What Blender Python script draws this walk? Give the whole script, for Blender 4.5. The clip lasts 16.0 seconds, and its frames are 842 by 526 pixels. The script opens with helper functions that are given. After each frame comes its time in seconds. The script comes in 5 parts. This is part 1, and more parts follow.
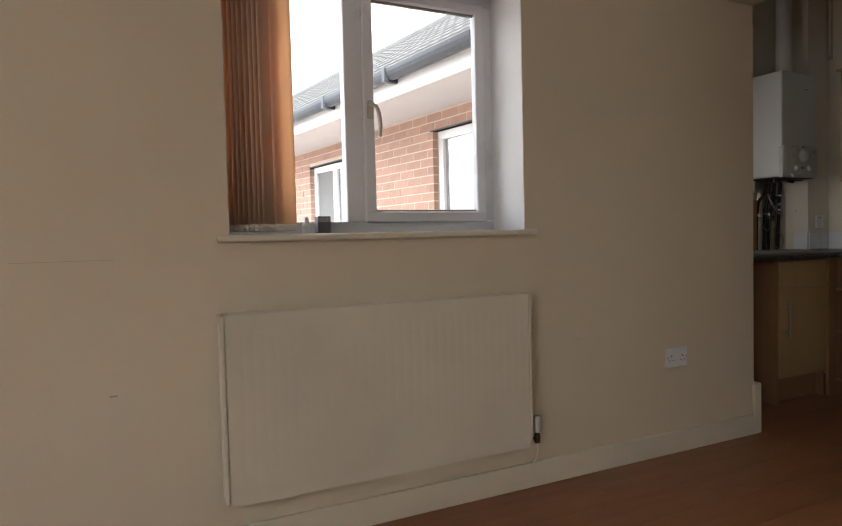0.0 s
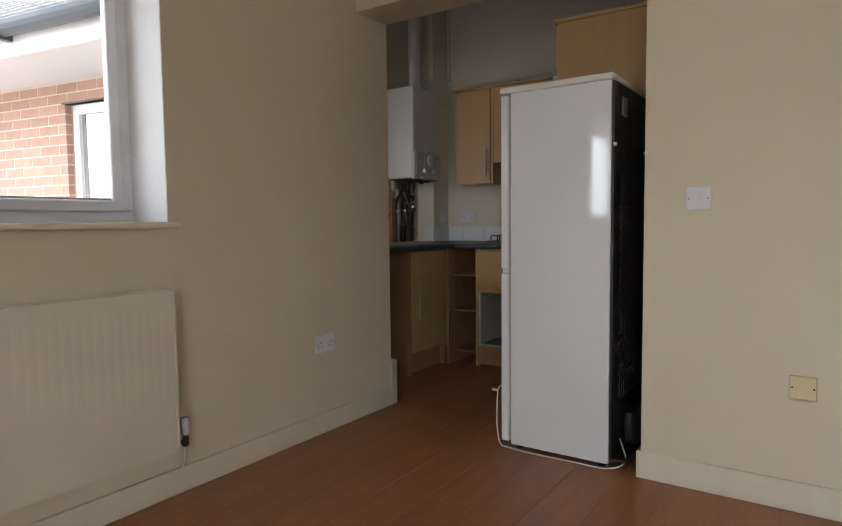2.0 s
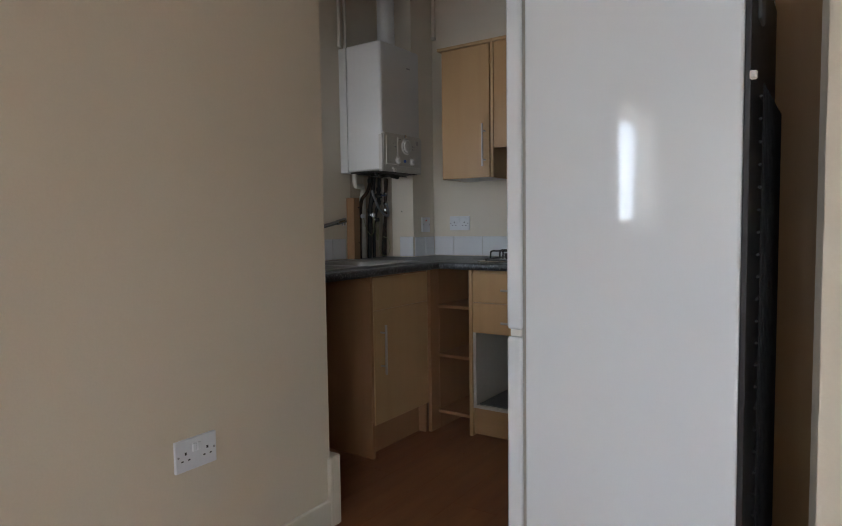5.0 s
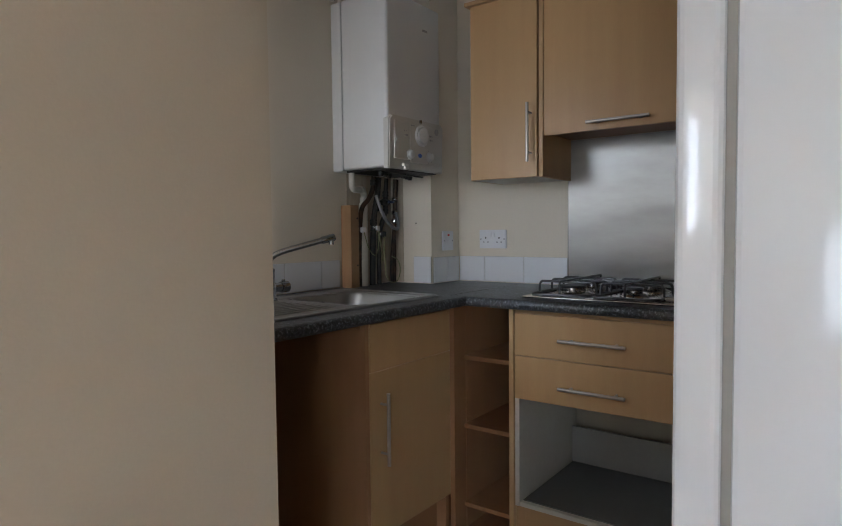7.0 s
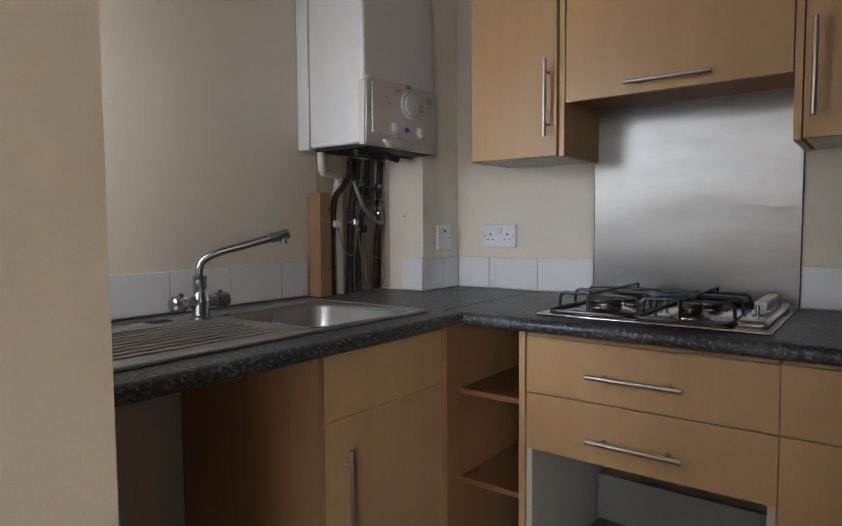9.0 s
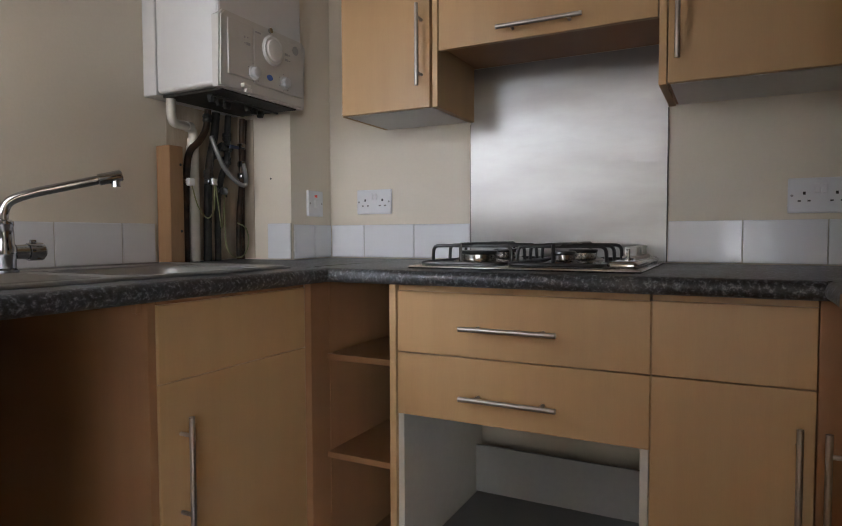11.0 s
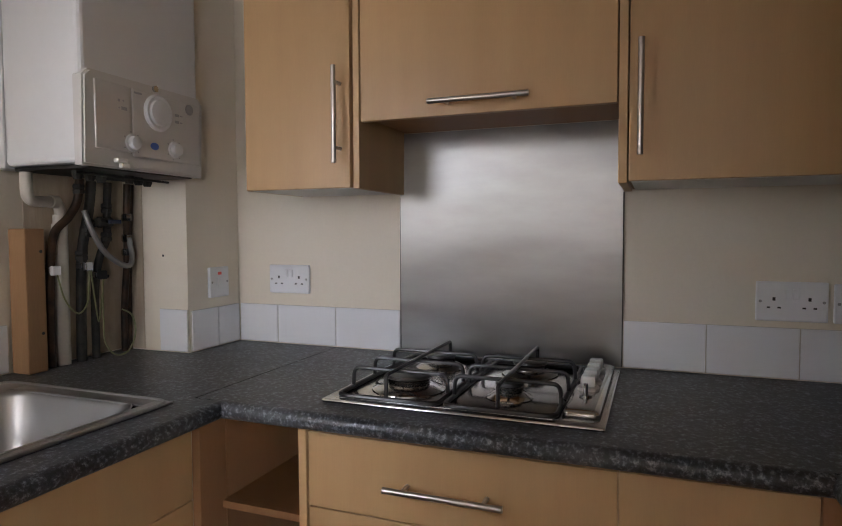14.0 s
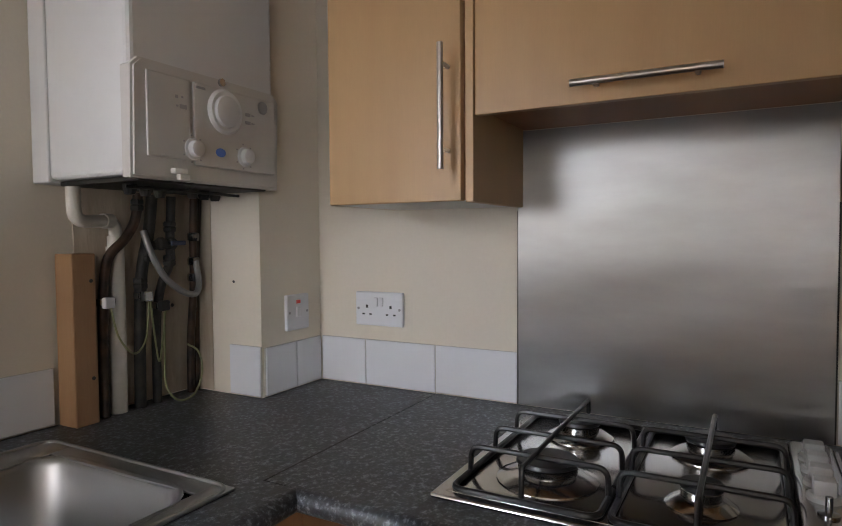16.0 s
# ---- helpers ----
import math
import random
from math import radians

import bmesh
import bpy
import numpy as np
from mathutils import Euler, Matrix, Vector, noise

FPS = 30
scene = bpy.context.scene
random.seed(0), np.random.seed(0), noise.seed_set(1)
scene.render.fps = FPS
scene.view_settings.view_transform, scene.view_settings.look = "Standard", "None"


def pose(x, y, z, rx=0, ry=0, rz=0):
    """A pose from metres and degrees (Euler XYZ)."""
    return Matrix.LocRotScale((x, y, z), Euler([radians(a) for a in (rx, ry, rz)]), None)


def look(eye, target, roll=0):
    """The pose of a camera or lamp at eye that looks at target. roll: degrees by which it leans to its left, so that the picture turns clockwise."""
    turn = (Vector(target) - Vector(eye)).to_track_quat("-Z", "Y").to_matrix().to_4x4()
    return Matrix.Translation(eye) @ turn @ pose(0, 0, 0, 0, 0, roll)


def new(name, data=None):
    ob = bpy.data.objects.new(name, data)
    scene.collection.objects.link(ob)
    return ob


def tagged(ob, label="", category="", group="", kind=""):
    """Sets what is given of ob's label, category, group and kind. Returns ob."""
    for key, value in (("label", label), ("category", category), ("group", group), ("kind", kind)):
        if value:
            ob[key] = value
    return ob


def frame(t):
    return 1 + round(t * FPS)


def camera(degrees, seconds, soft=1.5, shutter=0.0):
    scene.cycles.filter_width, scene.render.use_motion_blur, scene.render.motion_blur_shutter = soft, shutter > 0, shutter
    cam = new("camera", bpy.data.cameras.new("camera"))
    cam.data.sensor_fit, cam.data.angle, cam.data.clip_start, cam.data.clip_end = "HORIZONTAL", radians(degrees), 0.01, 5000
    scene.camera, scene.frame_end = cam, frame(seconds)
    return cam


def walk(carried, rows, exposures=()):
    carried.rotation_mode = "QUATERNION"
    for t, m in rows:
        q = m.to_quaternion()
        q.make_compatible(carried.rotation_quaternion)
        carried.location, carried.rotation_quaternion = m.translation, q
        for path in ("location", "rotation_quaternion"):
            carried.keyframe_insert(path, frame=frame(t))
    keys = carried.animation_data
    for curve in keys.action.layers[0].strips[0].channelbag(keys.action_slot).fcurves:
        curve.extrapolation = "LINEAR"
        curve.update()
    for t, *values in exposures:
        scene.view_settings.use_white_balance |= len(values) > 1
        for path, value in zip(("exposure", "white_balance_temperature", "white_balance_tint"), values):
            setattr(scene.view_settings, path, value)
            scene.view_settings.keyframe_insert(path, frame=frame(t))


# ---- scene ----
cam = camera(69.4, 16.0, soft=1.05)
PATH = [
    (0, (0.009, 0.165, 1.059), (0.865, 1.971, 0.978), -1.4),
    (0.5, (0.0, 0.145, 1.077), (1.196, 1.743, 0.955), -0.7),
    (1, (0.006, 0.113, 1.069), (1.403, 1.538, 0.942), -0.8),
    (1.5, (0.013, 0.099, 1.063), (1.57, 1.347, 0.934), -0.6),
    (2, (0.08, 0.114, 1.074), (1.728, 1.239, 0.94), -0.6),
    (2.5, (0.273, 0.164, 1.115), (1.936, 1.265, 0.975), -0.7),
    (3, (0.442, 0.235, 1.123), (2.109, 1.331, 0.982), -0.7),
    (3.5, (0.686, 0.422, 1.088), (2.351, 1.521, 0.946), -0.6),
    (3.7, (0.768, 0.462, 1.092), (2.433, 1.562, 0.949), -0.6),
    (6, (1.717, 0.999, 1.148), (3.342, 2.160, 1.037), -0.72),
    (6.5, (1.917, 1.135, 1.185), (3.534, 2.306, 1.068), -0.49),
    (7, (2.075, 1.267, 1.153), (3.680, 2.456, 1.051), -0.60),
    (7.5, (2.203, 1.364, 1.154), (3.798, 2.566, 1.059), -0.57),
    (8, (2.346, 1.424, 1.152), (3.929, 2.641, 1.043), -0.47),
    (8.2, (2.387, 1.452, 1.161), (3.966, 2.673, 1.042), -0.46),
    (10.3, (2.723, 1.563, 1.1), (4.399, 2.649, 0.994), -0.5),
    (10.5, (2.72, 1.563, 1.077), (4.445, 2.57, 0.976), -0.3),
    (11, (2.704, 1.551, 0.996), (4.482, 2.462, 0.904), -0.2),
    (11.5, (2.691, 1.531, 0.914), (4.494, 2.391, 0.814), -0.2),
    (12, (2.666, 1.536, 0.875), (4.481, 2.368, 0.772), -0.4),
    (12.5, (2.695, 1.568, 0.947), (4.528, 2.361, 0.849), -0.3),
    (13, (2.787, 1.563, 1.083), (4.621, 2.355, 0.981), -0.3),
    (13.5, (2.866, 1.594, 1.192), (4.713, 2.355, 1.086), -0.4),
    (14, (2.977, 1.643, 1.258), (4.84, 2.364, 1.159), -0.2),
    (14.5, (3.069, 1.676, 1.284), (4.939, 2.377, 1.189), -0.3),
    (15, (3.152, 1.743, 1.299), (5.022, 2.447, 1.21), -0.2),
    (15.5, (3.211, 1.785, 1.311), (5.046, 2.574, 1.207), -0.4),
    (16, (3.262, 1.862, 1.302), (5.018, 2.815, 1.216), -0.4),
]
walk(cam, [(t, look(eye, target, roll)) for t, eye, target, roll in PATH],
     exposures=[(0.0, 2.0, 6650, 12), (1.0, 2.05, 6500, 12), (2.0, 2.35, 6350, 11), (3.0, 2.68, 6300, 10), (3.7, 2.72, 6150, 10),
                (6.0, 2.75, 5800, 10), (7.0, 3.06, 5850, 10), (8.2, 3.44, 5900, 11), (10.3, 3.58, 6150, 13), (12.0, 3.76, 6200, 15),
                (13.3, 3.6, 6250, 16), (14.5, 3.54, 6300, 17), (16.0, 3.54, 6250, 15)])

# ---- world, sun, large lights ----
world = bpy.data.worlds.new("overcast_sky")
scene.world = world
world.use_nodes = True
wn = world.node_tree
sky = wn.nodes.new("ShaderNodeTexSky")
sky.sky_type = "NISHITA"
sky.sun_disc = False
sky.sun_elevation = radians(58)
sky.sun_rotation = radians(203)
sky.dust_density = 4.0
wash = wn.nodes.new("ShaderNodeHueSaturation")
wash.inputs["Saturation"].default_value = 0.25
wash.inputs["Value"].default_value = 2.2
wn.links.new(sky.outputs["Color"], wash.inputs["Color"])
wn.links.new(wash.outputs["Color"], wn.nodes["Background"].inputs["Color"])
wn.nodes["Background"].inputs["Strength"].default_value = 0.15

sun = new("sun", bpy.data.lights.new("sun", "SUN"))
sun.data.energy = 1.2
sun.data.angle = radians(25)
sun.data.color = (1.0, 0.96, 0.9)
sun.matrix_world = look((0, 0, 12.2), (3.0, 7.0, 0))


def window_light(name, centre, facing, width, height, watts, colour=(0.86, 0.94, 1.0)):
    """Sky light in the opening of a window."""
    lamp = new(name, bpy.data.lights.new(name, "AREA"))
    lamp.data.shape, lamp.data.size, lamp.data.size_y = "RECTANGLE", width, height
    lamp.data.energy, lamp.data.color = watts, colour
    lamp.matrix_world = look(centre, (centre[0] + facing[0], centre[1] + facing[1], centre[2] + facing[2]))
    return lamp


window_light("window_daylight", (-2.86, 1.45, 0.75), (1, 0, -0.02), 0.26, 0.9, 0.35)
# Added fill light: lamp in a made-up west opening that stays out of view.
window_light("window_daylight", (-2.86, -1.75, 1.5), (1, 0, -0.02), 2.1, 1.1, 3.3)
window_light("window_daylight", (-1.785, 2.46, 1.6), (0, -1, -0.02), 1.1, 0.92, 7.2)
window_light("window_daylight", (2.76, 2.86, 1.50), (1, 0, -0.02), 0.46, 0.74, 0.24, (0.99, 0.97, 0.95))


# ---- materials ----
def material(name, colour, rough=0.6, metal=0.0, second=None, scale=6.0, amount=0.5, stretch=(1, 1, 1), grain=60.0,
             bump=0.05, fine=0.06, per_object=0.0, coat=0.0, per_island=0.0, rough_var=0.08):
    """A surface with a broad and a fine variation of its colour, an uneven gloss and a fine relief."""
    m = bpy.data.materials.new(name)
    m.use_nodes = True
    n, l = m.node_tree.nodes, m.node_tree.links
    b = n["Principled BSDF"]
    b.inputs["Metallic"].default_value = metal
    b.inputs["Coat Weight"].default_value = coat
    b.inputs["Coat Roughness"].default_value = 0.12
    co = n.new("ShaderNodeTexCoord")
    mp = n.new("ShaderNodeMapping")
    mp.inputs["Scale"].default_value = stretch
    l.new(co.outputs["Object"], mp.inputs["Vector"])
    n1 = n.new("ShaderNodeTexNoise")
    n1.inputs["Scale"].default_value, n1.inputs["Detail"].default_value = scale, 5
    n2 = n.new("ShaderNodeTexNoise")
    n2.inputs["Scale"].default_value, n2.inputs["Detail"].default_value = grain, 4
    l.new(mp.outputs["Vector"], n1.inputs["Vector"])
    l.new(mp.outputs["Vector"], n2.inputs["Vector"])
    ramp = n.new("ShaderNodeValToRGB")
    ramp.color_ramp.elements[0].position, ramp.color_ramp.elements[1].position = 0.5 - 0.25 / max(amount, 0.1) * 0.5, 0.5 + 0.25
    c2 = second or tuple(c * 0.88 for c in colour)
    ramp.color_ramp.elements[0].color, ramp.color_ramp.elements[1].color = (*c2, 1), (*colour, 1)
    l.new(n1.outputs["Fac"], ramp.inputs["Fac"])
    hs = n.new("ShaderNodeHueSaturation")
    l.new(ramp.outputs["Color"], hs.inputs["Color"])
    m1 = n.new("ShaderNodeMath")
    m1.operation, m1.use_clamp = "MULTIPLY_ADD", False
    m1.inputs[1].default_value, m1.inputs[2].default_value = 2 * fine, 1 - fine
    l.new(n2.outputs["Fac"], m1.inputs[0])
    value = m1.outputs[0]
    for weight, kind, socket in ((per_object, "ShaderNodeObjectInfo", "Random"), (per_island, "ShaderNodeNewGeometry", "Random Per Island")):
        if weight:
            info = n.new(kind)
            m2 = n.new("ShaderNodeMath")
            m2.operation = "MULTIPLY_ADD"
            m2.inputs[1].default_value, m2.inputs[2].default_value = 2 * weight, 1 - weight
            l.new(info.outputs[socket], m2.inputs[0])
            m3 = n.new("ShaderNodeMath")
            m3.operation = "MULTIPLY"
            l.new(value, m3.inputs[0])
            l.new(m2.outputs[0], m3.inputs[1])
            value = m3.outputs[0]
    l.new(value, hs.inputs["Value"])
    l.new(hs.outputs["Color"], b.inputs["Base Color"])
    mr = n.new("ShaderNodeMapRange")
    mr.inputs["To Min"].default_value, mr.inputs["To Max"].default_value = max(rough - rough_var, 0.02), min(rough + rough_var, 1)
    l.new(n1.outputs["Fac"], mr.inputs["Value"])
    l.new(mr.outputs["Result"], b.inputs["Roughness"])
    if bump:
        bp = n.new("ShaderNodeBump")
        bp.inputs["Strength"].default_value, bp.inputs["Distance"].default_value = bump, 0.004
        l.new(n2.outputs["Fac"], bp.inputs["Height"])
        l.new(bp.outputs["Normal"], b.inputs["Normal"])
    return m


def glass(name, tint=(0.96, 0.98, 0.98), rough=0.0):
    m = bpy.data.materials.new(name)
    m.use_nodes = True
    b = m.node_tree.nodes["Principled BSDF"]
    b.inputs["Base Color"].default_value = (*tint, 1)
    b.inputs["Roughness"].default_value = rough
    b.inputs["Transmission Weight"].default_value = 1.0
    b.inputs["IOR"].default_value = 1.05
    return m


def brushed(name, colour, rough, stretch, smear=0.25):
    """Brushed and finger-marked steel."""
    m = material(name, colour, rough, 1.0, scale=2.2, stretch=stretch, grain=160, bump=0.02, fine=0.03, rough_var=0.07)
    m.node_tree.nodes["Principled BSDF"].inputs["Anisotropic"].default_value = smear
    return m


def worktop_material():
    """Dark grey-black laminate with blue-grey flecks."""
    m = bpy.data.materials.new("granite_effect_laminate")
    m.use_nodes = True
    n, l = m.node_tree.nodes, m.node_tree.links
    b = n["Principled BSDF"]
    co = n.new("ShaderNodeTexCoord")
    vor = n.new("ShaderNodeTexNoise")
    vor.inputs["Scale"].default_value, vor.inputs["Detail"].default_value, vor.inputs["Roughness"].default_value = 120, 4, 0.65
    l.new(co.outputs["Object"], vor.inputs["Vector"])
    ramp = n.new("ShaderNodeValToRGB")
    e = ramp.color_ramp.elements
    e[0].position, e[0].color = 0.40, (0.016, 0.018, 0.021, 1)
    e[1].position, e[1].color = 0.70, (0.22, 0.245, 0.27, 1)
    mid = e.new(0.53)
    mid.color = (0.04, 0.046, 0.054, 1)
    l.new(vor.outputs["Fac"], ramp.inputs["Fac"])
    stain = n.new("ShaderNodeTexNoise")
    stain.inputs["Scale"].default_value, stain.inputs["Detail"].default_value = 5, 6
    l.new(co.outputs["Object"], stain.inputs["Vector"])
    mix = n.new("ShaderNodeMix")
    mix.data_type, mix.blend_type = "RGBA", "SCREEN"
    sr = n.new("ShaderNodeMapRange")
    sr.inputs["From Min"].default_value, sr.inputs["From Max"].default_value = 0.52, 0.8
    sr.inputs["To Max"].default_value = 0.16
    l.new(stain.outputs["Fac"], sr.inputs["Value"])
    l.new(sr.outputs["Result"], mix.inputs["Factor"])
    l.new(ramp.outputs["Color"], mix.inputs["A"])
    mix.inputs["B"].default_value = (0.3, 0.31, 0.32, 1)
    l.new(mix.outputs["Result"], b.inputs["Base Color"])
    rr = n.new("ShaderNodeMapRange")
    rr.inputs["To Min"].default_value, rr.inputs["To Max"].default_value = 0.28, 0.5
    l.new(stain.outputs["Fac"], rr.inputs["Value"])
    l.new(rr.outputs["Result"], b.inputs["Roughness"])
    bp = n.new("ShaderNodeBump")
    bp.inputs["Strength"].default_value, bp.inputs["Distance"].default_value = 0.08, 0.002
    l.new(vor.outputs["Fac"], bp.inputs["Height"])
    l.new(bp.outputs["Normal"], b.inputs["Normal"])
    return m


M_WALL = material("magnolia_emulsion", (0.70, 0.62, 0.49), 0.75, scale=1.6, second=(0.665, 0.585, 0.455), grain=140, bump=0.10, fine=0.03)
M_KWALL = material("cream_emulsion", (0.72, 0.66, 0.56), 0.6, scale=2.4, second=(0.68, 0.62, 0.52), grain=120, bump=0.10, fine=0.03)
M_BOARD = material("stained_plaster", (0.58, 0.51, 0.41), 0.8, scale=6, second=(0.33, 0.25, 0.175), amount=0.6, stretch=(2.6, 2.6, 0.45), grain=80, bump=0.25, fine=0.1)
M_CEIL = material("white_ceiling_paint", (0.78, 0.76, 0.72), 0.85, scale=2, bump=0.1)
M_GLOSS = material("cream_gloss_paint", (0.74, 0.68, 0.56), 0.4, scale=3, bump=0.03, fine=0.03)
M_REVEAL = material("white_reveal_paint", (0.87, 0.87, 0.87), 0.7, scale=3, bump=0.06, fine=0.03)
M_UPVC = material("white_upvc", (0.84, 0.86, 0.90), 0.3, scale=3, bump=0.0, fine=0.02)
M_RAD = material("cream_radiator_enamel", (0.74, 0.69, 0.58), 0.38, scale=2.5, bump=0.02, fine=0.03)
M_PLATE = material("white_socket_plastic", (0.78, 0.79, 0.82), 0.35, scale=8, bump=0.0, fine=0.02)
M_OLDPLATE = material("yellowed_socket_plastic", (0.72, 0.62, 0.36), 0.4, scale=8, bump=0.0, fine=0.03)
M_DARK = material("dark_slot", (0.03, 0.03, 0.03), 0.6, bump=0)
M_RED = material("red_neon_cover", (0.7, 0.06, 0.04), 0.3, bump=0)
M_BLUE = material("blue_badge", (0.08, 0.18, 0.62), 0.3, bump=0)
M_NAVY = material("dark_blue_plastic", (0.02, 0.035, 0.09), 0.4, bump=0)
M_GREYPRINT = material("grey_print", (0.35, 0.35, 0.36), 0.5, bump=0)
M_WOOD = material("beech_effect_laminate", (0.51, 0.33, 0.158), 0.38, scale=1.6, second=(0.47, 0.297, 0.14), stretch=(14, 14, 1.0), grain=30, bump=0.02, fine=0.045, per_object=0.03)
M_WOODH = material("beech_effect_laminate_cross", (0.46, 0.285, 0.135), 0.42, scale=1.6, second=(0.415, 0.25, 0.115), stretch=(14, 1.0, 14), grain=30, bump=0.03, fine=0.08, per_object=0.03)
M_EDGE = material("beech_edging", (0.55, 0.36, 0.18), 0.45, scale=2, stretch=(8, 8, 1), bump=0.02, fine=0.05)
M_CARCASS = material("brown_carcass_board", (0.35, 0.18, 0.082), 0.5, scale=2, second=(0.30, 0.15, 0.068), stretch=(10, 10, 1), bump=0.03, fine=0.06)
M_WHITEBOARD = material("white_melamine", (0.62, 0.59, 0.53), 0.45, scale=3, second=(0.54, 0.51, 0.45), bump=0.02)
M_UNDER = material("grey_white_cabinet_underside", (0.80, 0.78, 0.75), 0.5, scale=3, bump=0.02)
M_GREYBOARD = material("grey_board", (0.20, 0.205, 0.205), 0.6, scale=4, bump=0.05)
M_PALEBOARD = material("pale_grey_board", (0.36, 0.36, 0.35), 0.6, scale=4, bump=0.05)
M_TILE = material("white_glazed_tile", (0.76, 0.77, 0.80), 0.12, scale=5, second=(0.73, 0.74, 0.77), grain=9, bump=0.35, fine=0.02, per_object=0.02)
M_GROUT = material("off_white_grout", (0.55, 0.52, 0.46), 0.9, scale=20, bump=0.2)
M_TOP = worktop_material()


def splashback_steel():
    """Steel brushed upright, clouded by wiping, so that it smears what it mirrors sideways."""
    m = material("brushed_splashback_steel", (0.42, 0.418, 0.415), 0.385, 1.0, scale=2.4, second=(0.28, 0.276, 0.268), stretch=(1, 0.9, 3.0), grain=14, bump=0, fine=0.06, rough_var=0.05)
    n, l = m.node_tree.nodes, m.node_tree.links
    b = n["Principled BSDF"]
    b.inputs["Anisotropic"].default_value = 0.9
    along = n.new("ShaderNodeTangent")
    along.direction_type, along.axis = "RADIAL", "Z"
    l.new(along.outputs["Tangent"], b.inputs["Tangent"])
    return m


M_STEEL = splashback_steel()
M_SINK = brushed("sink_steel", (0.43, 0.44, 0.45), 0.37, (3, 3, 3))
M_HOB = brushed("hob_steel", (0.55, 0.545, 0.53), 0.18, (3, 3, 3))
M_HANDLE = brushed("brushed_nickel", (0.56, 0.53, 0.49), 0.34, (8, 8, 8))
M_CHROME = material("chrome", (0.50, 0.52, 0.55), 0.13, 1.0, scale=5, bump=0, fine=0.02, rough_var=0.05)
M_IRON = material("black_enamelled_steel", (0.015, 0.015, 0.017), 0.32, scale=10, bump=0.05)
M_KNOB = material("pale_grey_knob_plastic", (0.62, 0.62, 0.60), 0.4, bump=0.0)
M_BOILER = material("white_boiler_enamel", (0.675, 0.685, 0.69), 0.35, scale=2, bump=0.01, fine=0.02)
M_BOILERPLASTIC = material("off_white_boiler_plastic", (0.58, 0.57, 0.545), 0.42, scale=3, bump=0.02, fine=0.03)
M_WASTE = material("white_waste_pipe", (0.66, 0.64, 0.59), 0.4, scale=6, second=(0.5, 0.47, 0.4), bump=0.02)
M_COPPER = material("tarnished_copper", (0.115, 0.062, 0.038), 0.5, 0.6, scale=22, second=(0.03, 0.026, 0.02), amount=0.8, bump=0.1)
M_DARKPIPE = material("dark_lagged_pipe", (0.042, 0.037, 0.028), 0.6, scale=34, second=(0.010, 0.012, 0.011), amount=0.8, bump=0.4)
M_BRAID = material("grey_braided_hose", (0.26, 0.265, 0.265), 0.4, 0.5, scale=40, grain=300, bump=0.3)
M_EARTH = material("green_yellow_earth_wire", (0.17, 0.19, 0.085), 0.5, scale=60, second=(0.26, 0.25, 0.13), bump=0)
M_PINE = material("bare_pine_batten", (0.37, 0.215, 0.105), 0.6, scale=2, second=(0.27, 0.15, 0.07), stretch=(12, 12, 1), grain=40, bump=0.12, fine=0.1)
M_FRIDGE = material("white_fridge_enamel", (0.74, 0.775, 0.80), 0.055, scale=1.5, second=(0.735, 0.77, 0.795), grain=3.0, bump=0.06, fine=0.01, rough_var=0.02)
M_FRIDGEPLASTIC = material("aged_white_plastic", (0.74, 0.73, 0.69), 0.4, scale=4, bump=0.01)
M_GASKET = material("grey_door_gasket", (0.36, 0.35, 0.32), 0.6, bump=0)
M_BLACK = material("black_fridge_back", (0.018, 0.018, 0.02), 0.45, scale=5, bump=0.05)
M_CORD = material("white_cord", (0.72, 0.71, 0.68), 0.45, bump=0)
M_FLOOR = material("laminate_floor", (0.35, 0.155, 0.072), 0.38, scale=1.4, second=(0.26, 0.105, 0.048), amount=0.7, stretch=(2.0, 14, 14), grain=24, bump=0.04, fine=0.12, per_object=0.06, rough_var=0.06)
M_JOINT = material("floor_joint", (0.12, 0.055, 0.028), 0.8, bump=0)
M_BRICK = material("orange_red_brick", (0.43, 0.27, 0.21), 0.85, scale=9, second=(0.37, 0.225, 0.17), grain=90, bump=0.3, fine=0.06, per_object=0.10)
M_MORTAR = material("pale_mortar", (0.62, 0.53, 0.46), 0.9, scale=20, bump=0.3)
M_ROOF = material("grey_concrete_tile", (0.10, 0.105, 0.105), 0.75, scale=8, second=(0.06, 0.064, 0.064), grain=60, bump=0.4, fine=0.15, per_island=0.12)
M_GUTTER = material("dark_grey_gutter", (0.06, 0.07, 0.085), 0.4, scale=4, bump=0.02)
M_FASCIA = material("white_fascia", (0.80, 0.80, 0.80), 0.45, scale=3, bump=0.02)
M_SOFFIT = material("white_soffit_board", (0.70, 0.68, 0.68), 0.6, scale=3, bump=0.03)
M_GROUND = material("grey_paving", (0.22, 0.21, 0.20), 0.85, scale=1.2, grain=30, bump=0.3, fine=0.12)
M_NIGHT = material("sky_mirroring_glass", (0.55, 0.58, 0.6), 0.06, 0.9, scale=2, bump=0)
M_GLASS = glass("window_glass")


